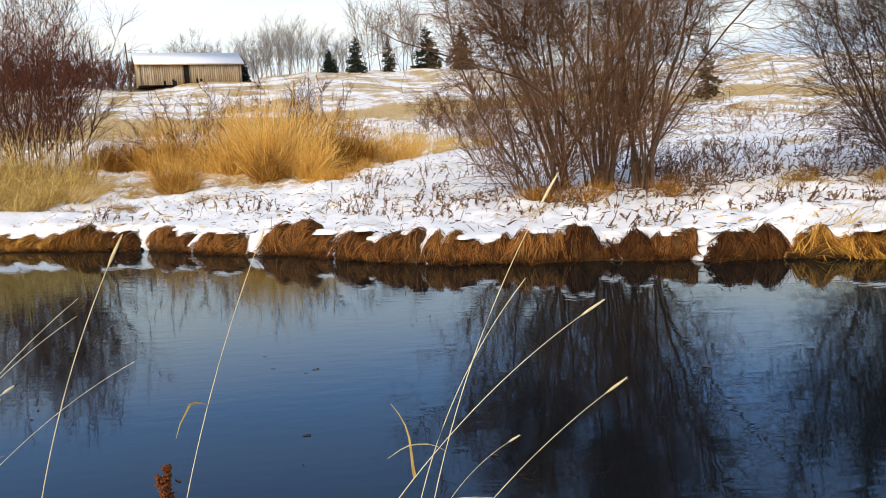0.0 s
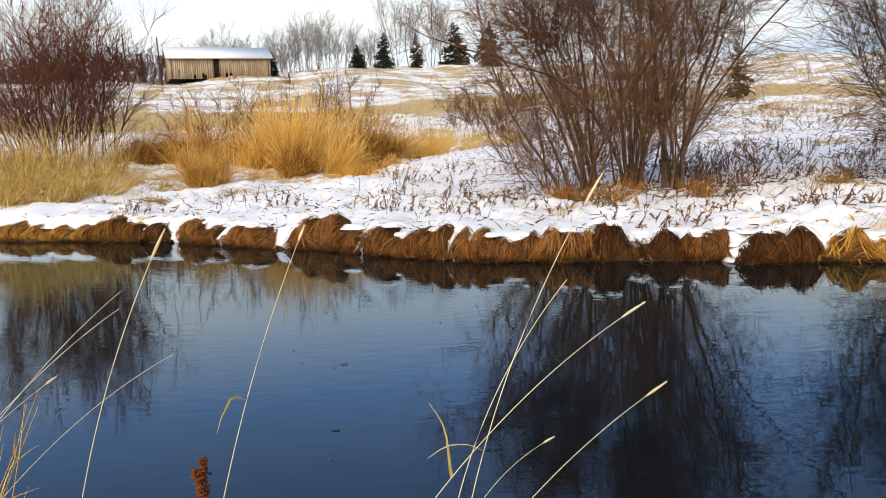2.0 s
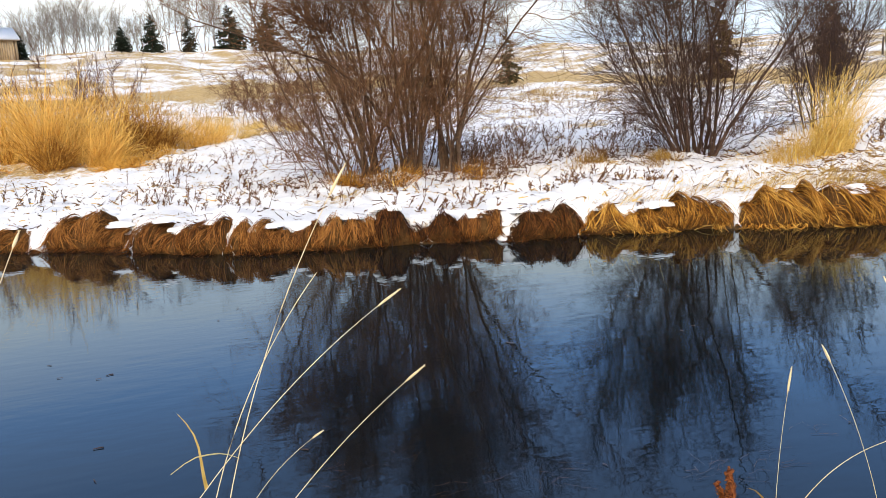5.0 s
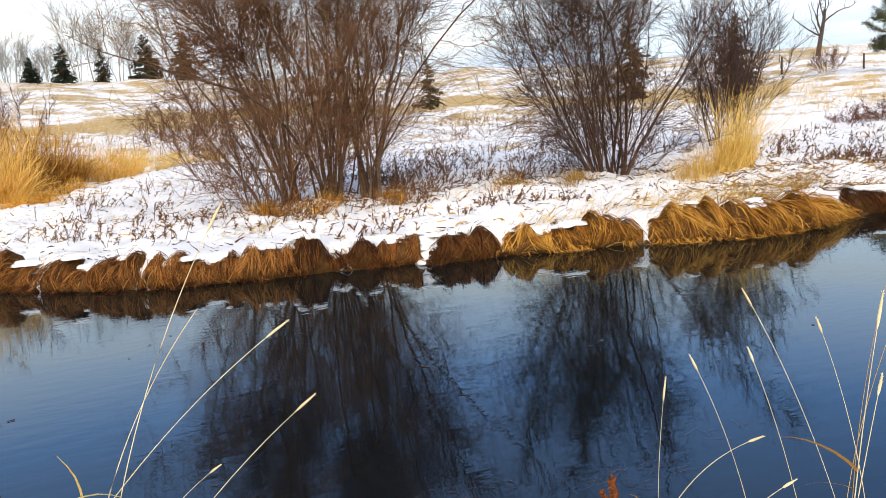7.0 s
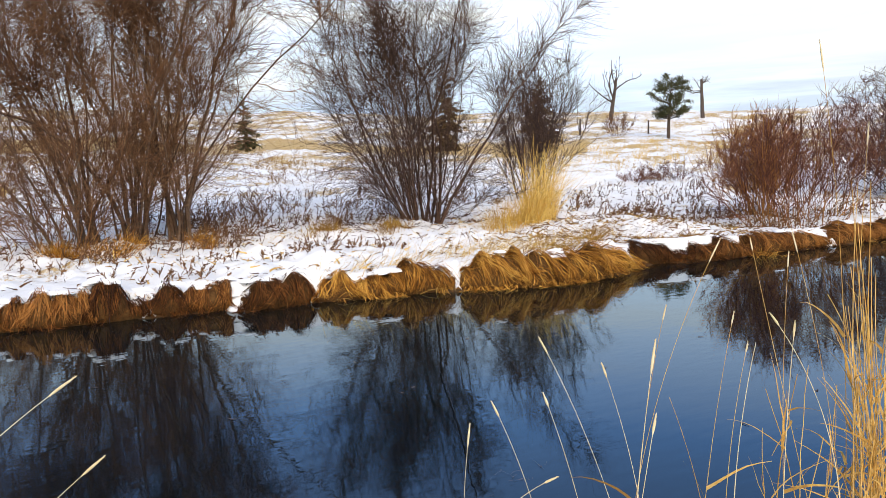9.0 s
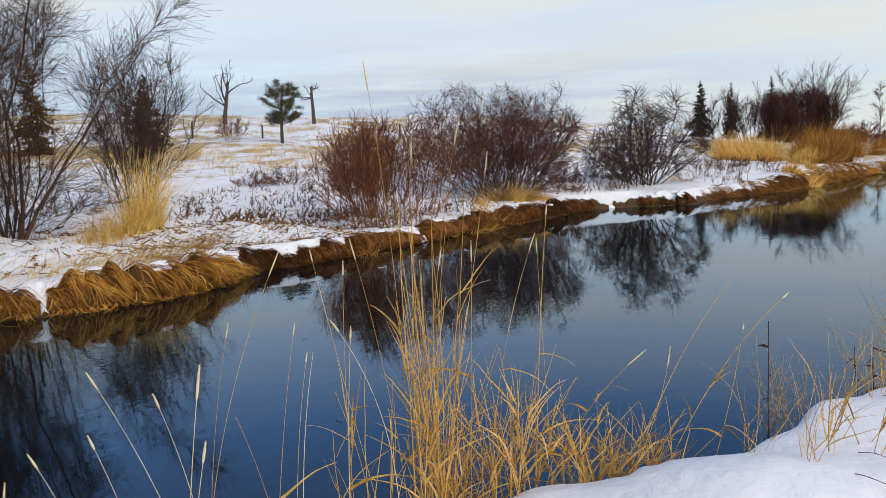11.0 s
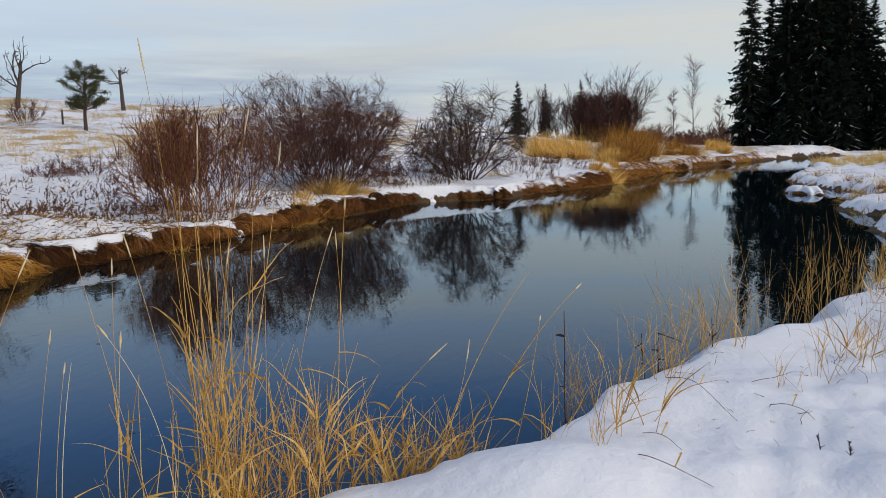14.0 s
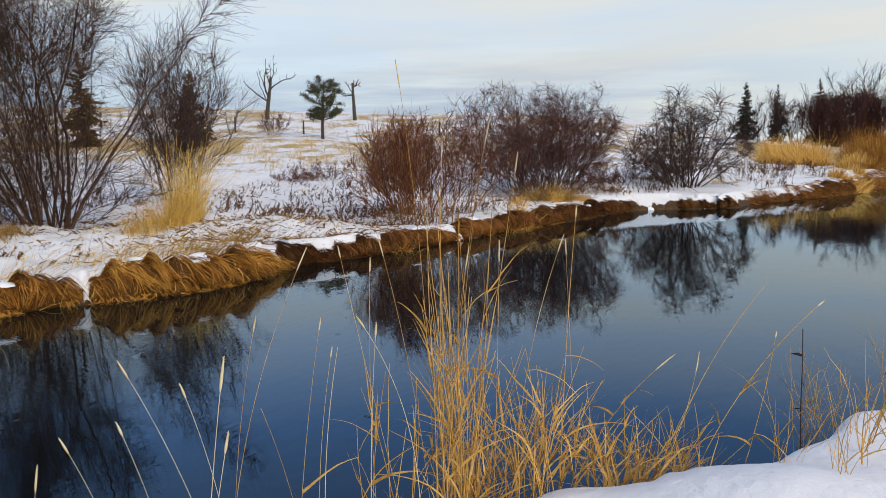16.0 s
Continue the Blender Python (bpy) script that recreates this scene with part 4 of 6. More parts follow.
# ---- sedge tussocks along the far bank ----
TUSSOCKS = [(-11.5, -9.6, .36, 1), (-9.7, -8.2, .36, 1), (-8.3, -7.2, .30, 1), (-7.3, -6.1, .48, 1), (-6.2, -5.45, .32, 0), (-5.25, -4.7, .45, 0), (-4.72, -4.35, .34, 0),
            (-4.2, -3.2, .38, 0), (-2.85, -1.6, .56, 0), (-1.5, -.75, .45, 0), (-.85, -.2, .48, 0), (-.14, .1, .48, 0), (.08, .82, .38, 0), (.75, 1.0, .47, 0), (.95, 1.32, .43, 0),
            (1.3, 1.75, .43, 0), (1.65, 2.42, .48, 0), (2.45, 2.92, .38, 0), (2.85, 3.42, .43, 0), (3.55, 4.47, .46, 0), (4.57, 5.35, .43, 1), (5.2, 6.46, .46, 1),
            (6.5, 7.6, .58, 1), (7.4, 8.9, .56, 1), (8.6, 9.9, .40, 1), (10.0, 11.35, .38, 0), (11.25, 12.5, .36, 0), (12.4, 13.8, .45, 0), (13.65, 14.75, .37, 0),
            (14.95, 16.9, .42, 0), (16.7, 18.6, .48, 0), (18.4, 20.4, .50, 0), (20.2, 22.3, .47, 0), (22.0, 24.3, .43, 0), (25.15, 25.45, .42, 0), (25.5, 25.85, .30, 0), (25.95, 26.4, .36, 0),
            (28.3, 28.7, .20, 0), (29.0, 29.6, .26, 0), (29.9, 30.3, .22, 0), (30.5, 31.1, .30, 0), (31.5, 32.3, .34, 0), (32.6, 34.2, .60, 0), (34.0, 35.8, .54, 0), (35.5, 40, .5, 1), (39.8, 46, .45, 1), (46.5, 50, .4, 1), (51, 54, .4, 0),
            (56, 60, .4, 1), (63, 66, .35, 0), (68, 72, .35, 1)]
for k, (x0, x1, tall, gold) in enumerate(TUSSOCKS):
    tussock(x0, x1, tall, SEDGE_GOLD if gold else SEDGE, 100 + k, "golden sedge tussock drooping over the creek bank" if gold else "rust-brown sedge tussock drooping over the creek bank",
            sweep=0.9 if gold and 6.4 < x0 < 10 else 0.45 if gold and 4 < x0 < 6.4 else 0.0, cap=0.5 if gold else 2.2 if x0 < 10 else 0.6 if x0 < 24 else 1.6)
for k, (x, wide, low, front) in enumerate([(-5.35, 0.17, 0.08, 0.2), (-4.28, 0.22, 0.12, 0.16), (-3.02, 0.32, 0.06, 0.2), (-1.56, 0.2, 0.08, 0.22), (-0.17, 0.12, 0.16, 0.14), (2.43, 0.2, 0.06, 0.16), (3.5, 0.3, 0.04, 0.16), (4.52, 0.18, 0.1, 0.14), (6.48, 0.11, 0.08, 0.12), (9.95, 0.16, 0.17, 0.08), (14.85, 0.2, 0.06, 0.2), (24.75, 0.5, 0.05, 0.1), (25.72, 0.16, 0.1, 0.14), (27.3, 0.6, 0.06, 0.05), (50.5, 0.5, 0.08, 0.1), (55, 0.6, 0.08, 0.1), (61.5, 0.9, 0.08, 0.1)]):
    snow_tongue(x, wide * (0.62 if x < 20 else 1.0), low + (0.04 if x < 20 else 0.0), 180 + k, front * 0.45)


def bank_fringe(label, x0, x1, count, mat, seed, line=FAR_BANK, size=1.0, back=0.14):
    """A ragged fringe of short sedge that hangs over the bank between the tussocks."""
    rng = np.random.RandomState(seed)
    x, d = rng.uniform(x0, x1, count), rng.uniform(-0.04, back, count)
    spot = [bank_point(line, a, b) for a, b in zip(x, d)]
    pos, out, along = (np.array([q[k] for q in spot]) for k in range(3))
    keep = waves(x, 0 * x, seed, 0.8) > -0.35
    pos, out, along, d = pos[keep], out[keep], along[keep], d[keep]
    m = len(d)
    base = np.column_stack([pos, np.maximum(height(pos[:, 0], pos[:, 1]), 0.05) + 0.01])
    turn = 0.45 * waves(pos[:, 0], pos[:, 1], seed + 1, 0.6) + rng.normal(0, 0.3, m)
    way = np.column_stack([out * rng.uniform(0.3, 1.0, (m, 1)) + along * turn[:, None], rng.uniform(-0.3, 0.35, m)])
    p = run(rng, base, way, rng.uniform(0.12, 0.42, m) * size, 6, -0.24, 0.12)
    p[..., 2] = np.maximum(p[..., 2], 0.005)
    flat = unit(np.column_stack([along, 0 * d]) + rng.normal(0, 0.5, (m, 3)))
    return tagged(new("sedge_fringe", mesh_from("sedge_fringe", *ribbons(p, taper(m, 6, rng.uniform(0.006, 0.016, m) * size, 0.25), flat), mat)), label, "grass", kind="stuff")


bank_fringe("ragged rust-brown sedge hanging between tussocks", -9.5, 4.6, 3600, SEDGE, 171)
bank_fringe("ragged golden sedge hanging over the bank", 4.6, 10.2, 1500, SEDGE_GOLD, 172)
bank_fringe("ragged brown sedge along the outer bend", 10.0, 24.4, 2600, SEDGE, 173)
bank_fringe("ragged brown sedge along the far bank", 28.0, 46.0, 4200, SEDGE, 174, size=1.4, back=0.3)
bank_fringe("ragged golden grass drooping over the far bank", 31.0, 76.0, 9000, SEDGE_GOLD, 175, size=2.0, back=0.7)

# ---- tall dry grass ----
for k, (x, y, rx, ry, m, tall) in enumerate([(-5.7, 23.8, 1.3, 0.9, 2600, 2.2), (-3.9, 22.6, 1.0, 0.7, 2200, 2.3), (-2.9, 24.8, 1.1, 0.8, 1800, 1.9), (-4.9, 21.5, 0.6, 0.3, 800, 1.0), (-2.4, 22.4, 0.5, 0.3, 600, 0.8), (-1.6, 26.4, 1.2, 0.8, 1000, 1.4)]):
    grass_patch("tall_grass", "tall golden dry grass on the far bank", x, y, rx, ry, m, (0.25 * tall, 1.15 * tall), GOLD, 310 + k, (1, 32), (0.08, -0.06), 0.017, -0.06, clump=16, messy=0.2, tilting=0.2, head=1.6, leaf=2)
grass_patch("tall_grass", "tall golden dry grass among reddish willows", -6.0, 26.0, 3.8, 2.0, 6000, (0.6, 2.4), GOLD, 37, (1, 32), (0.08, -0.05), 0.018, -0.06, clump=11, messy=0.2, tilting=0.2, head=1.6, leaf=2)
grass_patch("tall_grass", "orange-gold dry grass behind a snowy hollow", -10.4, 26.6, 1.6, 1.0, 3400, (0.5, 1.6), GOLD, 49, (1, 30), (0.1, -0.05), 0.015, -0.06, clump=16, messy=0.2, tilting=0.2, head=1.2, leaf=2)
grass_patch("tall_grass", "tall straw-coloured grass below dark willows", -12.6, 20.6, 3.4, 2.4, 8000, (0.4, 2.0), STRAW, 32, (2, 38), (0.06, -0.06), 0.017, -0.08, clump=10, messy=0.22, tilting=0.24, head=1.2, leaf=2)
grass_patch("tall_grass", "straw-coloured grass leaning towards the creek", -10.2, 17.9, 2.2, 1.1, 5000, (0.3, 1.4), STRAW, 50, (4, 45), (0.12, -0.18), 0.013, -0.1, clump=14, messy=0.24, tilting=0.28, head=0.8, leaf=2)
grass_patch("matted_grass", "matted pale straw lying in a snowy hollow", -8.0, 19.4, 1.6, 1.4, 1500, (0.2, 0.6), STRAW, 85, (40, 85), (0.2, -0.2), 0.012, -0.08, clump=5, messy=0.25)
grass_patch("tall_grass", "golden grass tuft on the snowy bank", -6.6, 20.0, 0.55, 0.4, 1900, (0.6, 1.2), GOLD, 38, (5, 50), (0.1, -0.15), 0.011, -0.14)
grass_patch("tall_grass", "fading golden grass on the slope", -0.6, 29.0, 3.4, 2.0, 3600, (0.4, 0.9), STRAW, 39, (5, 35), (0.1, -0.05), 0.012, clump=4)
grass_patch("matted_grass", "matted rust-brown grass at the foot of golden grass", -4.0, 21.4, 2.4, 0.8, 2200, (0.2, 0.6), SEDGE_GOLD, 73, (30, 75), (0.1, -0.3), 0.012, -0.1, clump=5)
grass_patch("matted_grass", "matted straw on the snowy bank", -7.6, 17.6, 2.6, 0.9, 1600, (0.15, 0.5), STRAW, 74, (40, 80), (0.2, -0.1), 0.01, -0.1, clump=4)
grass_patch("yellow_grass", "bright yellow upright grass clump beside a willow", 11.5, 12.8, 0.42, 0.35, 560, (0.5, 1.95), YELLOW, 33, (1, 20), (0.16, 0), 0.012, -0.05, messy=0.16, leaf=3, head=1.2)
grass_patch("yellow_grass", "short yellow dry grass on the snowy bank", 10.6, 12.7, 0.7, 0.4, 420, (0.3, 0.9), YELLOW, 34, (4, 35), (0.12, 0), 0.01, messy=0.2, leaf=2)
grass_patch("yellow_grass", "yellow dry grass beside the creek bend", 50, 5.0, 6, 2.0, 7000, (0.5, 2.0), GOLD, 35, (2, 34), (0.1, 0), 0.022, -0.06, clump=4, messy=0.14)
grass_patch("yellow_grass", "yellow dry grass along the far creek bank", 60, 1.0, 10, 2.2, 11000, (0.6, 2.4), GOLD, 36, (2, 36), (0.12, -0.1), 0.024, -0.06, clump=3, messy=0.14)
grass_patch("yellow_grass", "yellow dry grass on the flat shore beyond hummocks", 50, -13.5, 11, 3.0, 6000, (0.3, 0.8), STRAW, 40, (4, 40), (0.1, 0), 0.02, clump=2)
shrub("orange_willow", "orange-twigged willow shrub behind a red willow", "shrub", 17.0, 10.8, 2.5, 0.9, 60, 41, ORANGE_TWIG, ORANGE_TWIG, 7, 4, (2, 30), 0.012, 0.6, 0.04, 0.005, 0.06, (0.25, 0.97))
grass_patch("yellow_grass", "tangled yellow grass on the bank edge", 21.0, 8.0, 1.5, 0.6, 1500, (0.3, 0.9), STRAW, 48, (10, 60), (0.2, -0.3), 0.011, -0.15, clump=5)
grass_patch("swept_grass", "straw-coloured grass swept over the snowy bank", 7.2, 9.6, 2.6, 0.7, 600, (0.3, 0.7), STRAW, 42, (10, 50), (0.7, -0.2), 0.007, -0.14)
grass_patch("swept_grass", "dry grass tufts along the bank edge", 20, 8.3, 4.5, 0.8, 1500, (0.2, 0.6), GOLD, 43, (5, 40), (0.2, -0.2), 0.01, clump=2)
grass_patch("leaf_litter", "rust-brown grass at the foot of a willow", 2.8, 14.2, 2.4, 0.6, 1800, (0.15, 0.5), SEDGE_GOLD, 44, (5, 50), (0.1, -0.1), 0.01, clump=6)
grass_patch("leaf_litter", "brown and yellow grass at the foot of a willow", 8.4, 14.0, 2.0, 0.5, 1000, (0.15, 0.5), STRAW, 45, (5, 50), (0.1, -0.1), 0.01, clump=6)


def weeds(name, label, cx, cy, rx, ry, count, tall, seed, mat):
    """Withered weed stalks with crumpled leaves, standing in the snow."""
    rng = np.random.RandomState(seed)
    k = max(4, count // 9)
    hx, hy = spread_on(rng, k, cx, cy, rx, ry)
    pick = rng.randint(0, k, count)
    x, y = hx[pick] + rng.normal(0, 0.3, count), hy[pick] + rng.normal(0, 0.16, count)
    keep = creek_distance(x, y) > 0.3
    x, y = x[keep], y[keep]
    m = len(x)
    way = np.stack([rng.normal(0.25, 0.3, m), rng.normal(0, 0.3, m), np.ones(m)], 1)
    st = run(rng, np.stack([x, y, height(x, y) - 0.02], 1), way, rng.uniform(*tall, m), 5, -0.05, 0.12)
    lf = offshoots(rng, st, 10, 0.25, 1.0, (12, 55), (0.04, 0.10), 3, -0.1, 0.2)
    d = joined([tubes(st, taper(m, 5, rng.uniform(0.004, 0.007, m), 0.4)), ribbons(lf, taper(len(lf), 3, rng.uniform(0.014, 0.036, len(lf)), 0.35), unit(rng.normal(0, 1, (len(lf), 3))))])
    return tagged(new(name, mesh_from(name, *d, mat)), label, "weeds", kind="stuff")


def litter(name, label, cx, cy, rx, ry, count, seed, mat):
    """Fallen leaves and broken stems lying on the snow."""
    rng = np.random.RandomState(seed)
    x, y = spread_on(rng, count, cx, cy, rx, ry)
    keep = creek_distance(x, y) > 0.35
    x, y = x[keep], y[keep]
    m = len(x)
    a = rng.uniform(0, 2 * np.pi, m)
    p = run(rng, np.stack([x, y, height(x, y) + 0.012], 1), np.stack([np.cos(a), np.sin(a), rng.uniform(-0.05, 0.5, m)], 1), rng.uniform(0.05, 0.22, m), 4, -0.05, 0.25)
    d = ribbons(p, taper(m, 4, rng.uniform(0.01, 0.035, m), 0.4), unit(rng.normal(0, 1, (m, 3))))
    return tagged(new(name, mesh_from(name, *d, mat)), label, "litter", kind="stuff")


weeds("withered_weed", "dark withered weed stalks in bank snow", 0.2, 17.5, 3.0, 4.2, 180, (0.1, 0.5), 51, WEED)
weeds("withered_weed", "dark withered weed stalks below a willow", 1.2, 13.8, 2.4, 1.6, 110, (0.1, 0.45), 52, WEED)
weeds("withered_weed", "dark withered weeds between two willows", 7.2, 17.6, 2.8, 2.6, 190, (0.15, 0.5), 53, WEED)
weeds("withered_weed", "dark withered weeds behind a willow", 11.0, 20.5, 4.5, 3.5, 260, (0.2, 0.6), 54, WEED)
weeds("withered_weed", "withered brown weeds on a snowy slope", 15.5, 13.5, 3.4, 2.6, 150, (0.1, 0.4), 55, WEED)
weeds("withered_weed", "withered brown weeds on a snowy slope", 20.5, 16.0, 4.0, 3.0, 200, (0.15, 0.4), 56, WEED)
weeds("withered_weed", "withered curled weeds standing in slope snow", 14.6, 11.6, 2.8, 2.3, 250, (0.1, 0.38), 62, WEED)
weeds("withered_weed", "withered curled weeds around a dark shrub", 26.5, 8.0, 3.0, 1.6, 300, (0.15, 0.45), 63, WEED)
weeds("withered_weed", "withered weeds along the snowy bank", 19.0, 8.8, 6.0, 0.8, 260, (0.2, 0.5), 57, WEED)
weeds("withered_weed", "scattered dry weeds on the bank", -3.0, 14.8, 4.0, 1.6, 70, (0.1, 0.45), 58, WEED)
weeds("withered_weed", "scattered dry weeds on the bank edge", 5.6, 11.4, 4.0, 1.2, 120, (0.1, 0.35), 59, WEED)
weeds("withered_weed", "dark withered weeds crowding a willow's foot", 4.4, 14.6, 2.6, 1.0, 170, (0.15, 0.5), 86, WEED)
weeds("withered_weed", "dark withered weeds under willow branches", 5.4, 17.0, 2.4, 1.6, 200, (0.15, 0.5), 87, WEED)
litter("leaf_litter", "brown leaf litter under a tall willow", 3.6, 15.6, 3.2, 1.8, 1500, 88, WEED)
litter("leaf_litter", "brown leaf litter under a grey willow", 9.6, 15.0, 2.6, 1.6, 900, 89, WEED)
weeds("field_stubble", "dry stubble on the snowy hillside", 10, 38, 16, 9, 1500, (0.3, 0.6), 60, STRAW)
weeds("field_stubble", "dry stubble on the snowy field", 33, 27, 9, 9, 1000, (0.3, 0.6), 61, STRAW)

litter("leaf_litter", "fallen brown leaves and stems on bank snow", 4.0, 13.6, 9.0, 4.0, 1100, 65, WEED)
litter("leaf_litter", "fallen straw and leaves on the snowy bank", 8.0, 12.0, 6.0, 3.0, 900, 66, STRAW)
litter("leaf_litter", "fallen stems on the snowy slope", 18.0, 14.5, 7.0, 5.0, 900, 67, WEED)
litter("leaf_litter", "dry stems scattered over field snow", 8.0, 26.0, 14.0, 7.0, 2500, 68, WEED)
litter("leaf_litter", "dry straw scattered over bank snow", -4.0, 16.5, 6.0, 3.0, 900, 69, STRAW)

litter("leaf_litter", "fallen stems and straw on the bend's snow", 13.6, 10.4, 4.5, 2.4, 1500, 70, WEED)
litter("leaf_litter", "pale straw strewn over the bend's snow", 11.5, 10.2, 3.4, 1.8, 1300, 71, STRAW)
litter("leaf_litter", "brown leaves strewn over far bank snow", 22.5, 9.6, 5.0, 2.0, 900, 72, WEED)
grass_patch("swept_grass", "straw swept over the snowy bank edge", 10.2, 9.6, 2.6, 0.8, 700, (0.3, 0.8), STRAW, 76, (10, 55), (0.6, -0.3), 0.007, -0.14, clump=6)
grass_patch("swept_grass", "dry grass hanging over the bank edge", 16.5, 7.75, 6.0, 0.35, 1600, (0.15, 0.5), SEDGE_GOLD, 79, (20, 70), (0.2, -0.5), 0.009, -0.15, clump=8)
weeds("withered_weed", "withered weeds along the far creek bank", 38, 4.0, 8.0, 1.6, 420, (0.2, 0.6), 81, WEED)
weeds("withered_weed", "dark withered weeds beyond the creek bend", 56, 0.6, 12.0, 1.4, 420, (0.3, 0.8), 82, WEED)
grass_patch("yellow_grass", "ragged yellow grass reaching down to the water", 47, 1.0, 6, 0.8, 2600, (0.4, 1.2), GOLD, 83, (5, 50), (0.1, -0.3), 0.022, -0.1, clump=5, messy=0.2)
grass_patch("yellow_grass", "ragged yellow grass along the low bank", 66, -3.0, 9, 1.2, 3600, (0.4, 1.3), GOLD, 84, (5, 45), (0.1, -0.2), 0.026, -0.1, clump=4, messy=0.2)
shrub("low_brush", "low dark brush beyond yellow grass", "shrub", 88, 1.5, 1.8, 1.6, 60, 315, RED_TWIG, RED_TWIG, 7, 4, (10, 65), 0.02, 4.5, 0.02, 0.014, 0.12, (0.1, 0.95), "low brush in the snow")
for k, (x, y) in enumerate([(93, 5.0), (101, -1.0), (104, -6.5), (110, 1.0), (112, -9.0)]):
    shrub("low_brush", "low dark brush beyond yellow grass", "shrub", x, y, 2.4, 1.6, 60, 320 + k, DARK_TWIG, RED_TWIG, 7, 4, (10, 65), 0.02, 4.0, 0.02, 0.016, 0.12, (0.1, 0.95), "low brush in the snow")
shrub("low_brush", "low dark brush beyond yellow grass", "shrub", 96, -4.5, 1.8, 1.6, 60, 316, DARK_TWIG, RED_TWIG, 7, 4, (10, 65), 0.02, 4.5, 0.02, 0.014, 0.12, (0.1, 0.95), "low brush in the snow")
grass_patch("hummock_grass", "dry grass poking through hummocky snow", 20, -6.2, 6, 1.4, 2400, (0.12, 0.4), STRAW, 77, (5, 50), (0.1, 0), 0.011, -0.1, clump=4)
grass_patch("hummock_grass", "rust-brown grass between snow hummocks", 29, -7.3, 9, 1.3, 2600, (0.15, 0.45), SEDGE_GOLD, 78, (5, 55), (0.1, 0), 0.016, -0.1, clump=3)
grass_patch("yellow_grass", "dry yellow grass at the creek's far edge", 45, 1.6, 12, 0.7, 3500, (0.4, 1.1), GOLD, 46, (4, 35), (0.1, -0.1), 0.03, clump=2)
grass_patch("yellow_grass", "dry yellow grass at the creek's far end", 78, -6.8, 9, 1.0, 3500, (0.5, 1.4), GOLD, 47, (4, 35), (0.1, -0.1), 0.045, clump=1.5)
# ---- evergreens ----
for k, (x, y, tall, wide) in enumerate([(-11.5, 95.3, 2.8, 2.6), (-8.3, 95.7, 4.3, 3.2), (-4.3, 96.9, 4.3, 2.2), (0.4, 95.0, 5.2, 4.3), (4.7, 94.9, 5.5, 4.6), (-21.0, 90.6, 3.1, 2.2)]):
    spruce("spruce_tree", "dark green spruce tree on the snowy hillside", x, y, tall, wide, 200 + k, DULL_NEEDLE if k in (2, 4) else HILL_NEEDLE, group="spruces on the hill", rows=22, per=8)
spruce("spruce_tree", "small green spruce on the snowy field", 18.1, 49.6, 3.9, 2.4, 210, PINE_NEEDLE, rows=16, per=6)
spruce("spruce_tree", "brownish spruce standing behind bare willows", 29.0, 41.8, 5.7, 2.9, 211, RUSTY_NEEDLE, rows=22, per=8)
spruce("spruce_tree", "brownish spruce standing behind a dark willow", 33.0, 37.0, 4.8, 2.9, 212, RUSTY_NEEDLE, rows=22, per=8)
for k, (x, y, tall, wide) in enumerate([(87.3, 13.9, 6.2, 2.7), (94.7, 11.7, 6.9, 2.2), (92.1, 7.2, 7.3, 2.6)]):
    spruce("spruce_tree", "slender dark spruce on flat ground", x, y, tall, wide, 220 + k, RUSTY_NEEDLE if k == 2 else HILL_NEEDLE, group="slender spruces", rows=24, per=11)
pine(43.0, 35.0, 4.4, 230)
for k, (x, y, tall, wide) in enumerate([(105.8, -12.9, 22.5, 6.2), (109.5, -15.8, 23.1, 5.6), (106.2, -17.4, 25.6, 8), (110.8, -20.2, 29.3, 9), (104.7, -20.4, 24.8, 8), (108.2, -23.0, 28.9, 9), (105.0, -23.9, 24.3, 8),
                                        (111.5, -26.6, 22.8, 7), (105.3, -26.6, 18.7, 6.5), (108.7, -29.7, 18.5, 5.5), (114.2, -32.4, 18.8, 5.5), (101.9, -31.5, 21.1, 7.5), (105.1, -34.7, 24.8, 9), (100.7, -35.2, 23.9, 9),
                                        (103.6, -38.8, 26.9, 9), (99.8, -40.4, 26.1, 9), (99.2, -44.3, 26.4, 9), (101.7, -22.6, 11.4, 6.5), (103.1, -18.0, 9.8, 6), (100.3, -28.2, 10.6, 5.5), (98.0, -30.7, 9.0, 5), (112, -37, 26, 10), (116, -24, 25, 10), (115, -18.5, 22, 8)]):
    spruce("forest_spruce", "tall dark spruce with snow on its boughs at the forest edge", x, y, tall, wide, 240 + k, snow=0.55, group="spruces of the forest edge", rows=44, per=11, sprays=16, droop=0.12)

# ---- bare trees ----
for k, (x, y, tall, foot) in enumerate([(-23.6, 110, 7.4, 1.4), (-21.6, 112, 8.6, 1.2), (-19.8, 109, 9.2, 1.2), (-18.0, 112, 9.0, 1.2), (-16.2, 113, 7.6, 1.2), (-13.6, 114, 5.6, 1.4), (-11.0, 116, 6.4, 1.3),
                                        (-37.0, 113, 6.6, 1.5), (-34.0, 114, 8.0, 1.5), (-31.2, 113, 7.0, 1.4), (-28.4, 116, 6.4, 1.4), (-26.0, 117, 5.6, 1.4)]):
    shrub("aspen_clump", "clump of bare grey aspens on the hilltop", "tree", x, y, tall * 0.94, 0.8, 12, 400 + k, GREY_BARK, GREY_BARK, 13, 5, (3, 26), 0.06, foot, 0.05, 0.011, 0.05, (0.25, 0.97), "aspens on the hilltop")
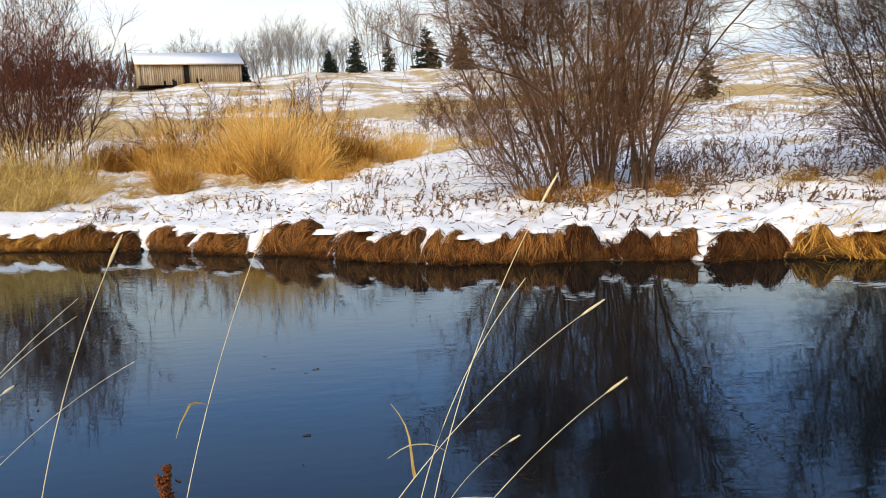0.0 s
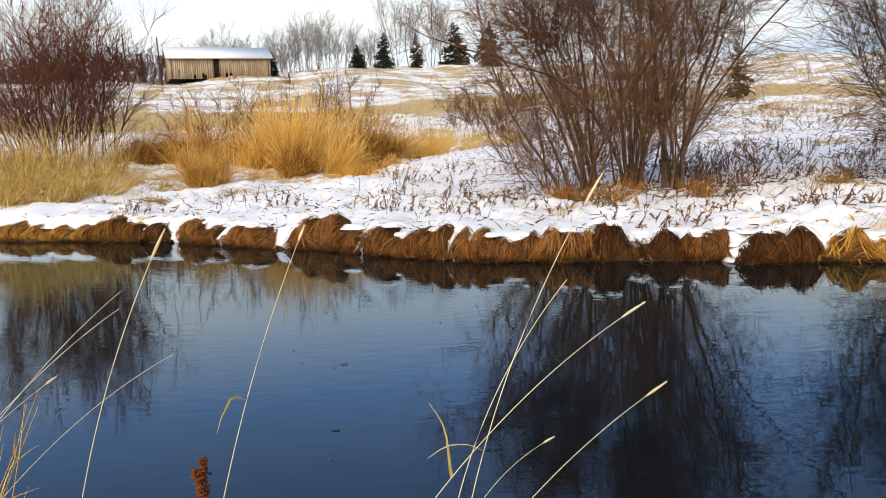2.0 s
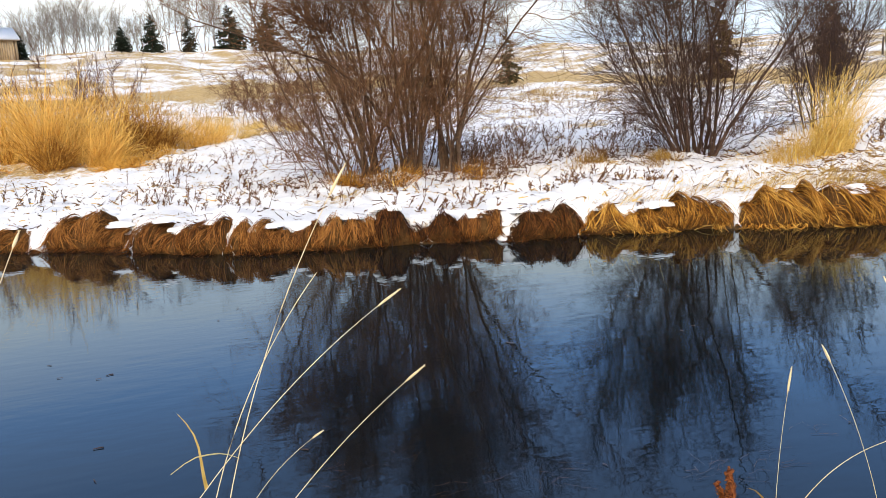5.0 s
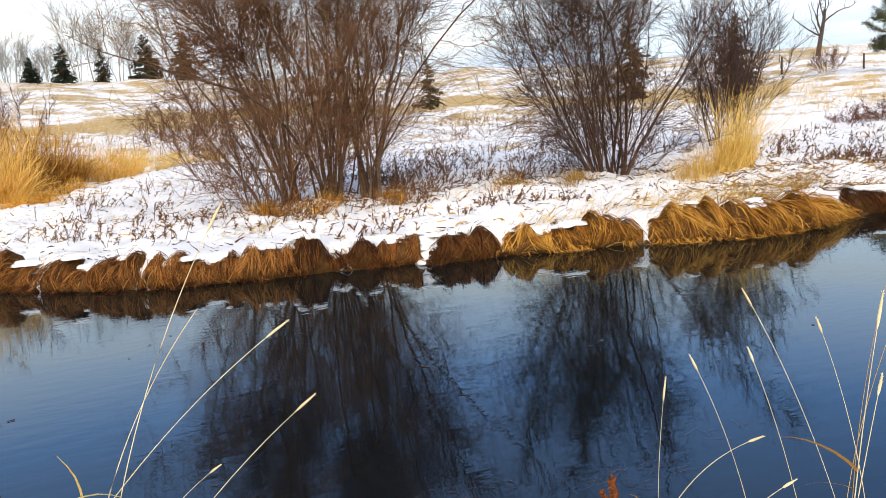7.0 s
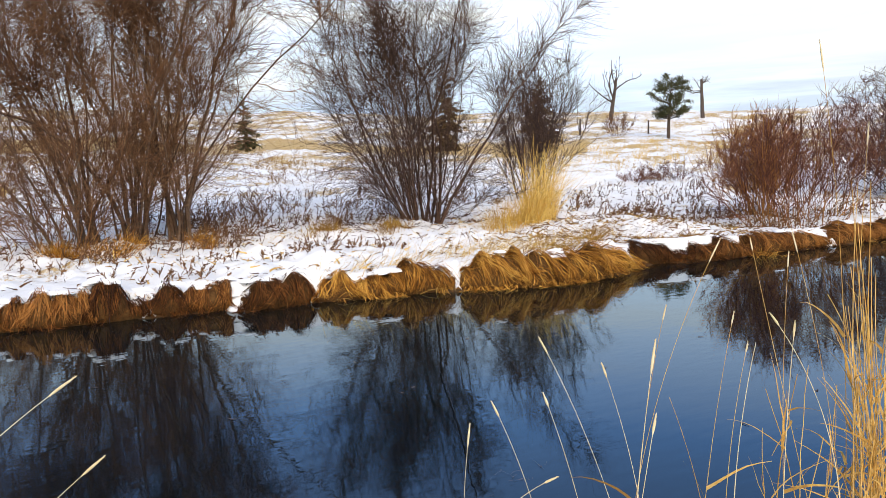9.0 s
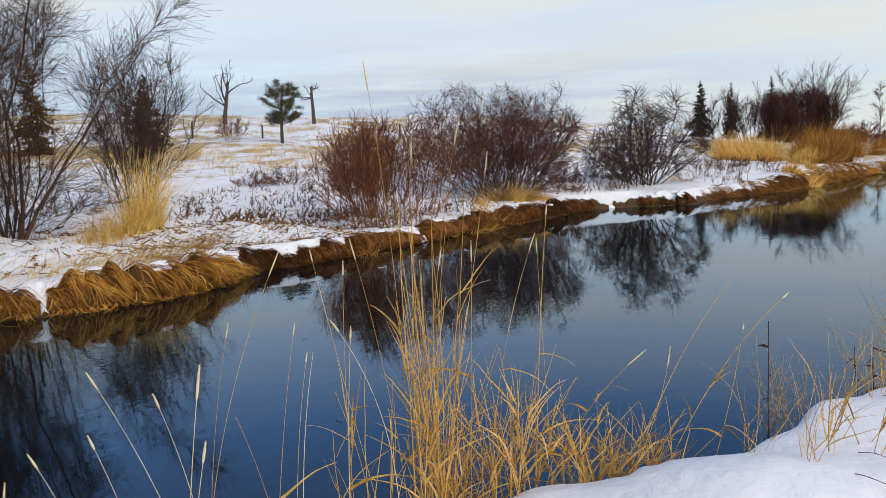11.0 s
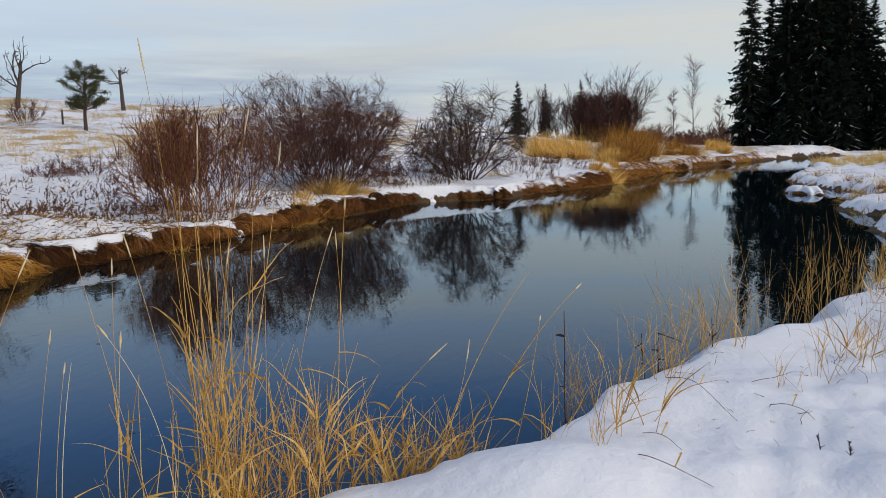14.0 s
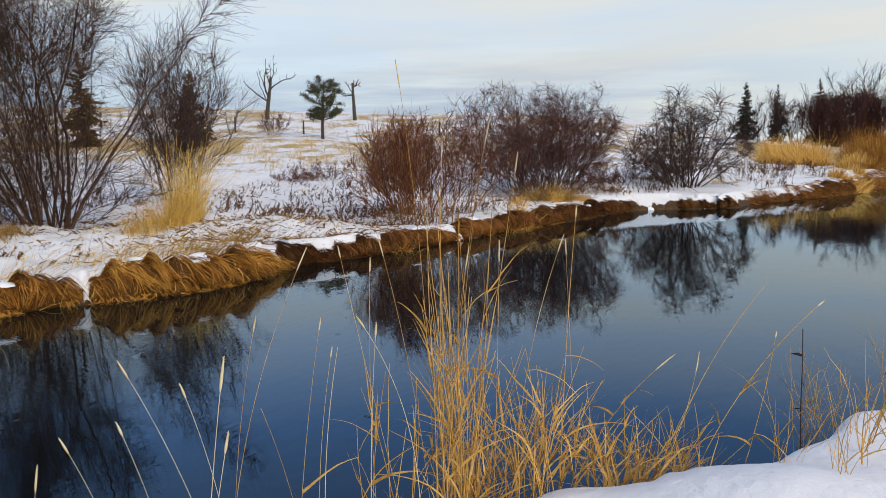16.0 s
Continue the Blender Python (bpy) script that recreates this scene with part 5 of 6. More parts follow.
for k, (x, y, tall) in enumerate([(-7.3, 104.8, 9.4), (-5.8, 107, 8.6), (-2.6, 100, 10.4), (-1.0, 103, 8.0)]):
    shrub("aspen_clump", "tall bare pale aspens behind spruces", "tree", x, y, tall, 0.7, 4, 420 + k, GREY_BARK, GREY_BARK, 24, 6, (2, 20), 0.08, 0.6, 0.04, 0.011, 0.05, (0.25, 0.97), "aspens behind the spruces")
for k, (x, y, tall) in enumerate([(130.4, -7.5, 14.5), (140, -4.8, 10), (140, -12.4, 9)]):
    bare_tree("aspen_tree", "bare aspen beyond the creek end", x, y, tall, 430 + k, GREY_TWIG, 30, (28, 55), 0.11, 2, "aspens beyond the creek", 0.25, 0.035, (0.08, 0.24), 0.05, (0.0, 0, 1), 0.016)
for k in range(14):
    shrub("far_thicket", "low dark thicket on the horizon", "shrub", 150 + 6 * math.sin(k * 2.1), 14 - k * 3.2, 4.2 + 1.2 * math.sin(k * 1.7), 1.2, 34, 450 + k, DARK_TWIG, RED_TWIG, 7, 3, (4, 45), 0.05, 2.6, 0.03, 0.03, 0.1, (0.05, 0.95), "thickets on the horizon")
for k in range(9):
    shrub("far_thicket", "dark red thicket beside the barn", "shrub", -52 + k * 2.3, 90 - k * 0.3, 4.0 - 0.5 * math.sin(k * 1.3), 1.2, 40, 480 + k, DARK_TWIG, RED_TWIG, 7, 3, (4, 45), 0.03, 1.8, 0.03, 0.018, 0.1, (0.05, 0.95), "thickets beside the barn")


def snag(x, y, tall, seed, limbs, label, lean, trunk=0.66, first=0.42, spread=(35, 80), limb=(0.42, 0.8)):
    """A dead tree: a stout broken trunk and crooked bare limbs."""
    rng = np.random.RandomState(seed)
    top = thing("dead_tree", label, "dead tree", (x, y, ground(x, y) - 0.1))
    tr = run(rng, np.zeros((1, 3)), np.array([lean], float), np.array([tall * trunk]), 9, 0.03, 0.035)
    part("trunk", tubes(tr, taper(1, 9, 0.22, 0.5), 8), DEAD_WOOD, top)
    li = offshoots(rng, tr, limbs, first, 0.98, spread, (limb[0] * tall, limb[1] * tall), 10, 0.05, 0.17)
    arms = [part("limb", tubes(li[k:k + 1], taper(1, 10, np.array([rng.uniform(0.05, 0.085)]), 0.25), 5), DEAD_WOOD, top) for k in range(limbs)]
    tw = offshoots(rng, li, 5, 0.3, 1.0, (25, 60), (0.07 * tall, 0.17 * tall), 5, 0.06, 0.24)
    for k in range(len(tw)):
        part("dead_branch", tubes(tw[k:k + 1], taper(1, 5, np.array([0.028]), 0.4), 4), DEAD_WOOD, arms[k // 5])
    return top


snag(54.7, 51.4, 6.3, 501, 9, "dark dead tree with crooked bare limbs on the field", (0.02, 0, 1))
snag(64.1, 48.1, 5.0, 503, 6, "dead broken tree trunk with few limbs on the field", (-0.04, 0.03, 1), 0.85, 0.45, (45, 95), (0.3, 0.6))
for k, (x, y, tall) in enumerate([(45.7, 39.1, 1.1), (43.6, 44.2, 1.3), (52.5, 31.0, 1.2), (58.5, 27.0, 1.2)]):
    p = thing("fence_post", "weathered grey wooden fence post in the snowy field", "post", (x, y, ground(x, y) - 0.1), "fence posts in the field")
    part("shaft", tubes(np.array([[(0, 0, 0), (0.01, 0, tall * 0.5), (0.03, 0.01, tall)]]), np.array([[0.07, 0.065, 0.06]]), 7), DEAD_WOOD, p)
    part("top", tubes(np.array([[(0.03, 0.01, tall - 0.002), (0.03, 0.01, tall + 0.02)]]), np.array([[0.06, 0.01]]), 7), DEAD_WOOD, p)
for k, (x, y, tall) in enumerate([(-34.9, 83.0, 5.5), (-32.4, 86.1, 5.4)]):
    p = thing("utility_pole", "thin dark wooden pole beside the barn", "pole", (x, y, ground(x, y) - 0.1))
    part("shaft", tubes(np.array([[(0, 0, 0), (-0.05, 0, tall * 0.5), (-0.14, 0, tall)]]), np.array([[0.09, 0.08, 0.07]]), 7), DEAD_WOOD, p)

# ---- the barn ----
def barn(x, y, turn):
    """A low weathered barn with a snowy gable roof."""
    top = thing("barn", "low weathered board barn with a snow-covered roof", "barn", (x, y, ground(x, y) - 0.55))
    top.rotation_euler = (0, 0, radians(turn))
    long, deep, eave, ridge = 10.9, 5.2, 2.25, 3.5
    # added block, painted near-black for the unlit inside behind doorway and gaps
    part("inside_shade_block", box(-long / 2 + 0.1, long / 2 - 0.1, -deep / 2 + 0.12, deep / 2, 0, eave - 0.05), DARK, top)
    rng = random.Random(5)
    xx = -long / 2
    while xx < long / 2 - 0.05:
        w = 0.2 + rng.random() * 0.06
        if not -0.75 < xx + w / 2 < -0.2:
            low = 0.0 + (0.35 + 0.3 * rng.random() if rng.random() < 0.1 else 0.0)
            b = new("wall_board", mesh_from("wall_board", *box(xx, xx + w - 0.015, -deep / 2 - rng.random() * 0.02, -deep / 2 + 0.04, low, eave - rng.random() * 0.08), BOARD))
            b.parent = top
        xx += w
    for s in (-1, 1):
        yy = -deep / 2
        while yy < deep / 2 - 0.05:
            up = eave + (ridge - eave) * (1 - abs(yy + 0.12) / (deep / 2))
            b = new("gable_board", mesh_from("gable_board", *box(s * long / 2 - 0.03, s * long / 2 + 0.03, yy, yy + 0.23, 0, up), BOARD))
            b.parent = top
            yy += 0.245
    for s in (-1, 1):
        n = np.array([(-long / 2 - 0.3, s * (deep / 2 + 0.35), eave - 0.16), (long / 2 + 0.3, s * (deep / 2 + 0.35), eave - 0.16), (long / 2 + 0.3, 0, ridge), (-long / 2 - 0.3, 0, ridge)])
        under = top
        for nm, lift, thick, mt in (("roof", 0, 0.08, BOARD), ("roof_snow", 0.085, 0.12, SNOW)):
            lo, hi = n + np.array([0, 0, lift]), n + np.array([0, 0, lift + thick])
            under = part(nm, (np.concatenate([lo, hi]), np.array([(0, 3, 2, 1), (4, 5, 6, 7), (0, 1, 5, 4), (1, 2, 6, 5), (2, 3, 7, 6), (3, 0, 4, 7)])), mt, under, "snow lying on the roof" if mt is SNOW else "")
    for px in (-5.2, -0.82, -0.12, 5.2):
        part("post", box(px - 0.07, px + 0.07, -deep / 2 - 0.05, -deep / 2 + 0.08, 0, eave), LOG, top)
    return top


barn(-26.6, 88.1, 24)


# ---- near bank: single stalks ----
FRONT_STALKS = [
    (0.1, (-0.13, 1.88, 0.23), (-0.06, 1.99, 0.97), (0.35, 2.07, 1.6)),
    (0, (-0.15, 1.89, 0.23), (-0.14, 1.94, 0.89), (0.25, 2.08, 1.31)),
    (0.1, (-0.45, 1.81, 0.35), (-0.06, 2.06, 0.93), (0.53, 2.34, 1.18)),
    (0.085, (-0.24, 1.93, 0.26), (0.08, 2.1, 0.7), (0.58, 2.28, 0.94)),
    (0.05, (-0.2, 2.53, -0.07), (-0.1, 2.58, 0.46), (0.28, 2.68, 0.61)),
    (0.05, (-0.79, 1.84, 0.32), (-0.72, 2.01, 0.93), (-0.5, 2.25, 1.47)),
    (0.1, (-1.07, 1.7, 0.28), (-1.07, 1.8, 0.95), (-0.87, 2.13, 1.49)),
    (0, (-0.52, 1.82, 0.35), (-0.26, 1.96, 0.8), (0.15, 2.09, 0.66)),
]
for k, (head, root, bend, tip) in enumerate(FRONT_STALKS):
    stalk(head, root, bend, tip, leaves=1, seed=639 + k)
MIDDLE_STALKS = [
    (0, (-1.25, 0.82, 0.34), (-1.21, 1.36, 1.05), (-1.0, 2.1, 1.32)),
    (0, (-1.31, 0.79, 0.36), (-1.21, 1.33, 1.09), (-1.01, 2.1, 1.27)),
    (0, (-1.42, 1.29, 0.36), (-1.31, 1.76, 0.94), (-1.0, 2.43, 1.04)),
    (0.04, (-1.6, 1.2, 0.37), (-1.43, 1.61, 0.91), (-1.21, 2.1, 1.08)),
    (0.09, (1.69, 2.03, -0.03), (1.67, 2.04, 0.41), (1.76, 2.06, 0.84)),
    (0.06, (1.89, 1.75, 0.16), (1.87, 1.78, 0.58), (1.76, 1.93, 0.95)),
    (0.05, (1.92, 1.58, 0.32), (1.89, 1.62, 0.68), (1.83, 1.74, 1.01)),
    (0.07, (2.16, 1.6, 0.25), (2.1, 1.72, 0.72), (1.99, 1.94, 1.14)),
    (0.05, (2.01, 1.44, 0.28), (2.03, 1.47, 0.71), (1.97, 1.61, 1.11)),
]
for k, (head, root, bend, tip) in enumerate(MIDDLE_STALKS):
    stalk(head, root, bend, tip, 0.0014, head_fat=0.0036, leaves=0, seed=683 + k)
SIDE_STALKS = [
    (0.06, (1.35, 1.71, 0.26), (1.52, 1.79, 0.66), (1.9, 1.75, 0.7)),
    (0.05, (1.25, 1.56, 0.24), (1.49, 1.57, 0.56), (1.82, 1.54, 0.66)),
    (0.1, (1.7, 1.28, 0.25), (1.77, 1.31, 0.76), (1.89, 1.32, 1.25)),
    (0.06, (1.68, 1.3, 0.26), (1.75, 1.29, 0.66), (1.89, 1.32, 1.03)),
    (0, (2.44, 1.45, 0.25), (2.43, 1.46, 0.7), (2.49, 1.4, 1.13)),
    (0.06, (2.69, 1.22, 0.24), (2.79, 1.19, 0.79), (2.77, 1.53, 1.18)),
    (0.06, (2.61, 1.37, 0.26), (2.62, 1.38, 0.73), (2.74, 1.41, 1.17)),
]
for k, (head, root, bend, tip) in enumerate(SIDE_STALKS):
    stalk(head, root, bend, tip, leaves=1, seed=601 + k)
TALL_STALKS = [
    (0.13, (3.19, 1.46, -0.01), (3.24, 1.45, 1.11), (3.22, 1.61, 2.22)),
    (0.14, (3.33, 1.42, -0.01), (3.34, 1.46, 1.0), (3.53, 1.31, 1.98)),
    (0.1, (3.31, 1.45, -0.05), (3.45, 1.29, 0.87), (3.58, 1.2, 1.81)),
    (0.1, (3.39, 1.51, -0.05), (3.4, 1.55, 0.92), (3.5, 1.55, 1.89)),
    (0.12, (3.59, 0.96, 0.24), (3.73, 0.86, 0.61), (3.93, 0.57, 0.86)),
]
for k, (head, root, bend, tip) in enumerate(TALL_STALKS):
    stalk(head, root, bend, tip, 0.0019, leaves=3, seed=657 + k, mat=REED, head_fat=0.0036)
BENT_STALKS = [
    (0, (4.0, 0.71, 0.07), (4.21, 0.58, 0.67), (4.51, 0.27, 1.11)),
    (0.05, (4.04, 0.55, 0.13), (4.14, 0.34, 0.74), (4.54, 0.0, 1.05)),
    (0.03, (4.28, 0.39, -0.03), (4.35, 0.25, 0.43), (4.42, 0.2, 0.9)),
    (0.05, (3.66, 1.04, 0.2), (3.7, 1.03, 0.88), (3.79, 1.0, 1.55)),
    (0, (3.32, 1.44, -0.04), (3.38, 1.32, 0.67), (3.33, 1.62, 1.17)),
]
for k, (head, root, bend, tip) in enumerate(BENT_STALKS):
    stalk(head, root, bend, tip, thick=0.0026, leaves=4, seed=673 + k, mat=REED)

REEDS = [
    (0.1, (2.3, 1.83, -0.04), (2.32, 1.83, 0.76), (2.59, 1.61, 1.47)),
    (0.06, (2.27, 1.75, -0.01), (2.29, 1.79, 0.62), (2.42, 1.72, 1.23)),
    (0.05, (2.43, 1.6, 0.08), (2.48, 1.6, 0.65), (2.57, 1.54, 1.21)),
    (0.04, (2.47, 1.51, 0.19), (2.47, 1.52, 0.66), (2.52, 1.45, 1.12)),
    (0.06, (2.76, 1.44, 0.18), (2.75, 1.48, 0.8), (2.81, 1.48, 1.41)),
    (0.05, (2.83, 1.34, 0.25), (2.78, 1.47, 0.85), (2.81, 1.64, 1.45)),
    (0, (2.39, 1.48, 0.23), (2.39, 1.52, 0.58), (2.35, 1.65, 0.91)),
    (0.1, (3.09, 1.39, 0.07), (3.1, 1.44, 0.78), (3.07, 1.63, 1.47)),
    (0.1, (3.16, 1.36, 0.05), (3.17, 1.38, 0.74), (3.27, 1.29, 1.41)),
    (0.1, (3.38, 1.26, 0.02), (3.42, 1.24, 0.72), (3.46, 1.24, 1.42)),
    (0.09, (3.52, 1.21, 0.07), (3.56, 1.23, 0.77), (3.71, 1.03, 1.43)),
    (0.08, (3.82, 1.01, 0.15), (3.82, 1.04, 0.77), (3.85, 1.08, 1.39)),
    (0.1, (3.73, 0.61, 0.31), (3.83, 0.48, 0.58), (3.87, 0.45, 0.9)),
]
for k, (head, root, bend, tip) in enumerate(REEDS):
    stalk(head, root, bend, tip, leaves=1 + k % 2, seed=680 + k, mat=REED, thick=0.0014, head_fat=0.003)


def dock(x, y, tall, seed, lean=(0.05, 0.05)):
    """A withered dock: a stem with crowded rust-brown seeds."""
    rng = np.random.RandomState(seed)
    top = thing("dock_plant", "withered dock with rust-brown seeds on the near bank", "plant", (x, y, ground(x, y) - 0.02))
    st = run(rng, np.zeros((1, 3)), np.array([[*lean, 1.0]]), np.array([tall]), 9, 0.0, 0.03)
    part("stem", tubes(st, taper(1, 9, 0.004, 0.5), 5), DOCK, top)
    br = offshoots(rng, st, 7, 0.5, 0.85, (10, 22), (0.10, 0.2), 5, 0.1, 0.05)
    at = np.concatenate([offshoots(rng, br, 60, 0.2, 1.0, (0, 90), (0.006, 0.012), 2, 0, 0.1)[:, 1], offshoots(rng, st, 240, 0.55, 1.0, (0, 90), (0.008, 0.016), 2, 0, 0.1)[:, 1]])
    seeds = np.stack([at, at + rng.normal(0, 0.004, at.shape), at + rng.normal(0, 0.007, at.shape)], 1)
    for k in range(len(br)):
        part("branch", tubes(br[k:k + 1], taper(1, 5, 0.002, 0.5), 4), DOCK, top)
    tagged(part("fruit", tubes(seeds, np.array([[0.001, 0.006, 0.001]]) * rng.uniform(0.7, 1.3, (len(at), 1)), 5), DOCK, top, "crowded rust-brown fruit"), kind="stuff")
    return top


dock(-0.93, 2.35, 0.62, 701, (0.02, 0.2))
dock(1.47, 1.98, 0.56, 702, (0.05, 0.1))
dock(1.62, 1.96, 0.34, 703, (0.1, 0.05))


# ---- near bank: the golden grass clumps at the water's edge ----
def clump(cx, cy, rx, ry, stems, tall, seed, lean=(2, 16), leaf=4, wind=(0.06, -0.05), slim=1.0):
    """A clump of dry reed grass: upright straws, each with arching leaves."""
    rng = np.random.RandomState(seed)
    top = thing("grass_clump", "golden dry grass clump growing on the snowy near bank", "grass", (cx, cy, 0))
    x, y = spread_on(rng, stems, cx, cy, rx, ry)
    a, t = rng.uniform(0, 2 * np.pi, stems), np.radians(rng.uniform(*lean, stems))
    way = np.stack([np.sin(t) * np.cos(a) + wind[0], np.sin(t) * np.sin(a) + wind[1], np.cos(t)], 1)
    base = np.stack([x - cx, y - cy, height(x, y) - 0.03], 1)
    st = run(rng, base, way, rng.uniform(*tall, stems), 9, -0.01, 0.035)
    w = taper(stems, 9, rng.uniform(0.0018, 0.0038, stems) * slim, 0.4)
    straws = [part("straw", tubes(st[k:k + 1], w[k:k + 1], 4), REED, top) for k in range(stems)]
    lf = offshoots(rng, st, leaf, 0.08, 0.72, (8, 36), (0.18, 0.46), 8, -0.09, 0.07)
    lw = taper(len(lf), 8, rng.uniform(0.005, 0.014, len(lf)) * slim, 0.1) * np.array([0.6, 1, 1, 1, 1, 1, 1, 1])
    side = unit(np.cross(lf[:, 2] - lf[:, 0], rng.normal(0, 1, (len(lf), 3))))
    for k in range(0, len(lf)):
        part("leaf", ribbons(lf[k:k + 1], lw[k:k + 1], side[k:k + 1]), REED, straws[k // leaf])
    return top


clump(3.22, 1.36, 0.13, 0.08, 30, (0.75, 1.6), 710, (1, 9), 3, (0.04, 0.02))
clump(3.40, 1.36, 0.16, 0.12, 26, (0.4, 1.2), 711, (2, 20), 3)
clump(7.2, -2.9, 0.6, 0.4, 24, (0.15, 0.5), 726, (4, 30), 1)
clump(8.3, -2.6, 0.6, 0.4, 24, (0.2, 0.6), 727, (4, 30), 1)
clump(3.62, 1.12, 0.22, 0.16, 32, (0.35, 0.8), 712, (4, 30), 4)
clump(3.95, 0.86, 0.24, 0.14, 34, (0.3, 0.7), 713, (6, 40), 4, (0.15, -0.12))
clump(4.2, 0.62, 0.16, 0.14, 18, (0.25, 0.6), 714, (8, 45), 3, (0.15, -0.15))
clump(3.0, 1.5, 0.22, 0.1, 8, (0.5, 1.0), 715, (2, 16), 2)
clump(5.35, 0.1, 0.25, 0.1, 18, (0.3, 0.75), 716, (3, 22), 2, slim=0.55)
clump(6.1, -0.45, 0.45, 0.2, 26, (0.35, 0.9), 717, (2, 18), 2, slim=0.55)
clump(6.9, -0.95, 0.4, 0.22, 24, (0.35, 0.95), 718, (2, 18), 2, slim=0.55)
clump(7.9, -1.6, 0.5, 0.3, 22, (0.4, 1.05), 719, (2, 16), 2, slim=0.55)
clump(9.2, -2.4, 0.8, 0.4, 26, (0.4, 1.1), 720, (2, 16), 2, slim=0.55)
clump(4.55, -0.25, 0.2, 0.14, 10, (0.2, 0.5), 728, (4, 35), 2)
for k, (x, y, wide, stems, high) in enumerate([(5.6, -1.43, 0.12, 7, 0.6), (5.73, -1.86, 0.1, 10, 0.5), (6.47, -1.8, 0.3, 14, 0.42), (5.26, -1.17, 0.14, 6, 0.26), (4.09, -0.13, 0.07, 7, 0.3), (5.38, -0.42, 0.16, 12, 0.62), (6.23, -0.75, 0.12, 12, 0.6), (6.25, -0.97, 0.08, 7, 0.5), (4.88, -0.12, 0.14, 9, 0.6), (4.3, 0.12, 0.12, 8, 0.45), (5.9, -1.6, 0.3, 8, 0.3), (6.9, -2.1, 0.4, 14, 0.4)]):
    clump(x, y, wide, wide * 0.7, stems, (0.35 * high, high), 760 + k, (3, 30), 1, slim=0.6)
clump(-2.05, 2.8, 0.12, 0.1, 12, (0.6, 1.05), 721, (4, 26), 3, (0.0, 0.2))
clump(7.0, -2.6, 0.12, 0.1, 12, (0.15, 0.45), 722, (6, 40), 2)
clump(6.3, -1.75, 0.14, 0.1, 9, (0.12, 0.35), 723, (10, 55), 2)
clump(11.6, -3.9, 1.2, 0.5, 26, (0.3, 0.9), 724, (3, 22), 2, slim=0.55)


def dark_stalk(x, y, tall, seed, kink):
    """A blackened broken weed stem."""
    rng = np.random.RandomState(seed)
    top = thing("dead_weed", "blackened broken weed stem at the bank edge", "plant", (x, y, ground(x, y) - 0.03), "blackened weed stems")
    st = run(rng, np.zeros((1, 3)), np.array([[0.03, 0.03, 1.0]]), np.array([tall]), 6, 0, 0.03)
    part("stem", tubes(st, taper(1, 6, 0.0045, 0.5), 5), DARK_TWIG, top)
    if kink:
        kp = run(rng, st[:, -1], np.array([[0.5, -0.8, -0.25]]), np.array([kink]), 4, -0.05, 0.04)
        part("broken_tip", tubes(kp, taper(1, 4, 0.005, 0.5), 5), DARK_TWIG, top)
    for k in range(4):
        lf = run(rng, st[:, 2 + k % 3], rng.normal(0, 1, (1, 3)), np.array([0.06]), 3, -0.2, 0.1)
        part("leaf", ribbons(lf, np.array([[0.012, 0.016, 0.003]]), unit(rng.normal(0, 1, (1, 3)))), DARK_TWIG, top)
    return top


dark_stalk(4.72, 0.1, 0.72, 731, 0)
dark_stalk(5.4, -0.33, 0.33, 732, 0)
dark_stalk(5.72, -0.42, 0.3, 733, 0.22)
dark_stalk(6.2, -0.8, 0.24, 734, 0)
dark_stalk(1.95, 9.95, 0.5, 735, 0)
dark_stalk(-2.7, 12.6, 0.55, 736, 0)

rng = np.random.RandomState(77)
_x, _y = rng.uniform(3.2, 13, 560), rng.uniform(-5.5, -0.6, 560)
_k = (creek_distance(_x, _y) > 0.25) & (np.hypot(_x - 0.5, _y + 0.3) > 2.6)
_x, _y = _x[_k], _y[_k]
_st = run(rng, np.stack([_x, _y, height(_x, _y) - 0.02], 1), np.stack([rng.normal(0, 0.5, len(_x)), rng.normal(0, 0.5, len(_x)), np.ones(len(_x))], 1), rng.uniform(0.04, 0.18, len(_x)), 6, -0.15, 0.28)
tagged(new("snow_stubble", mesh_from("snow_stubble", *tubes(_st, taper(len(_x), 6, rng.uniform(0.0012, 0.0022, len(_x)), 0.5), 4), WEED)), "bent dry grass stems poking through snow", "grass", kind="stuff")
grass_patch("bank_grass", "thin dry grass standing in bank snow", 9.5, -4.6, 4.5, 1.8, 900, (0.15, 0.5), STRAW, 741, (3, 30), (0.05, 0), 0.005, clump=3)
grass_patch("bank_grass", "thin dry grass standing among snow hummocks", 14.5, -7.4, 4.0, 2.0, 1300, (0.12, 0.5), STRAW, 745, (3, 40), (0.05, 0), 0.006, -0.08, clump=4)
grass_patch("bank_grass", "short dry grass on hummocky shore snow", 25.0, -9.2, 7.0, 2.6, 2600, (0.12, 0.4), STRAW, 746, (5, 50), (0.05, 0), 0.009, -0.08, clump=3)
litter("leaf_litter", "dry stems lying on near bank snow", 9.0, -5.0, 5.0, 2.6, 260, 747, WEED)
grass_patch("bank_grass", "thin dry grass wisps in bank snow", 7.6, -2.5, 1.3, 0.7, 240, (0.1, 0.42), STRAW, 743, (5, 50), (0.05, 0), 0.005, -0.1, clump=9)
grass_patch("bank_grass", "thin dry grass wisps in bank snow", 9.6, -3.6, 1.6, 0.8, 320, (0.1, 0.45), STRAW, 744, (5, 45), (0.05, 0), 0.006, -0.1, clump=9)
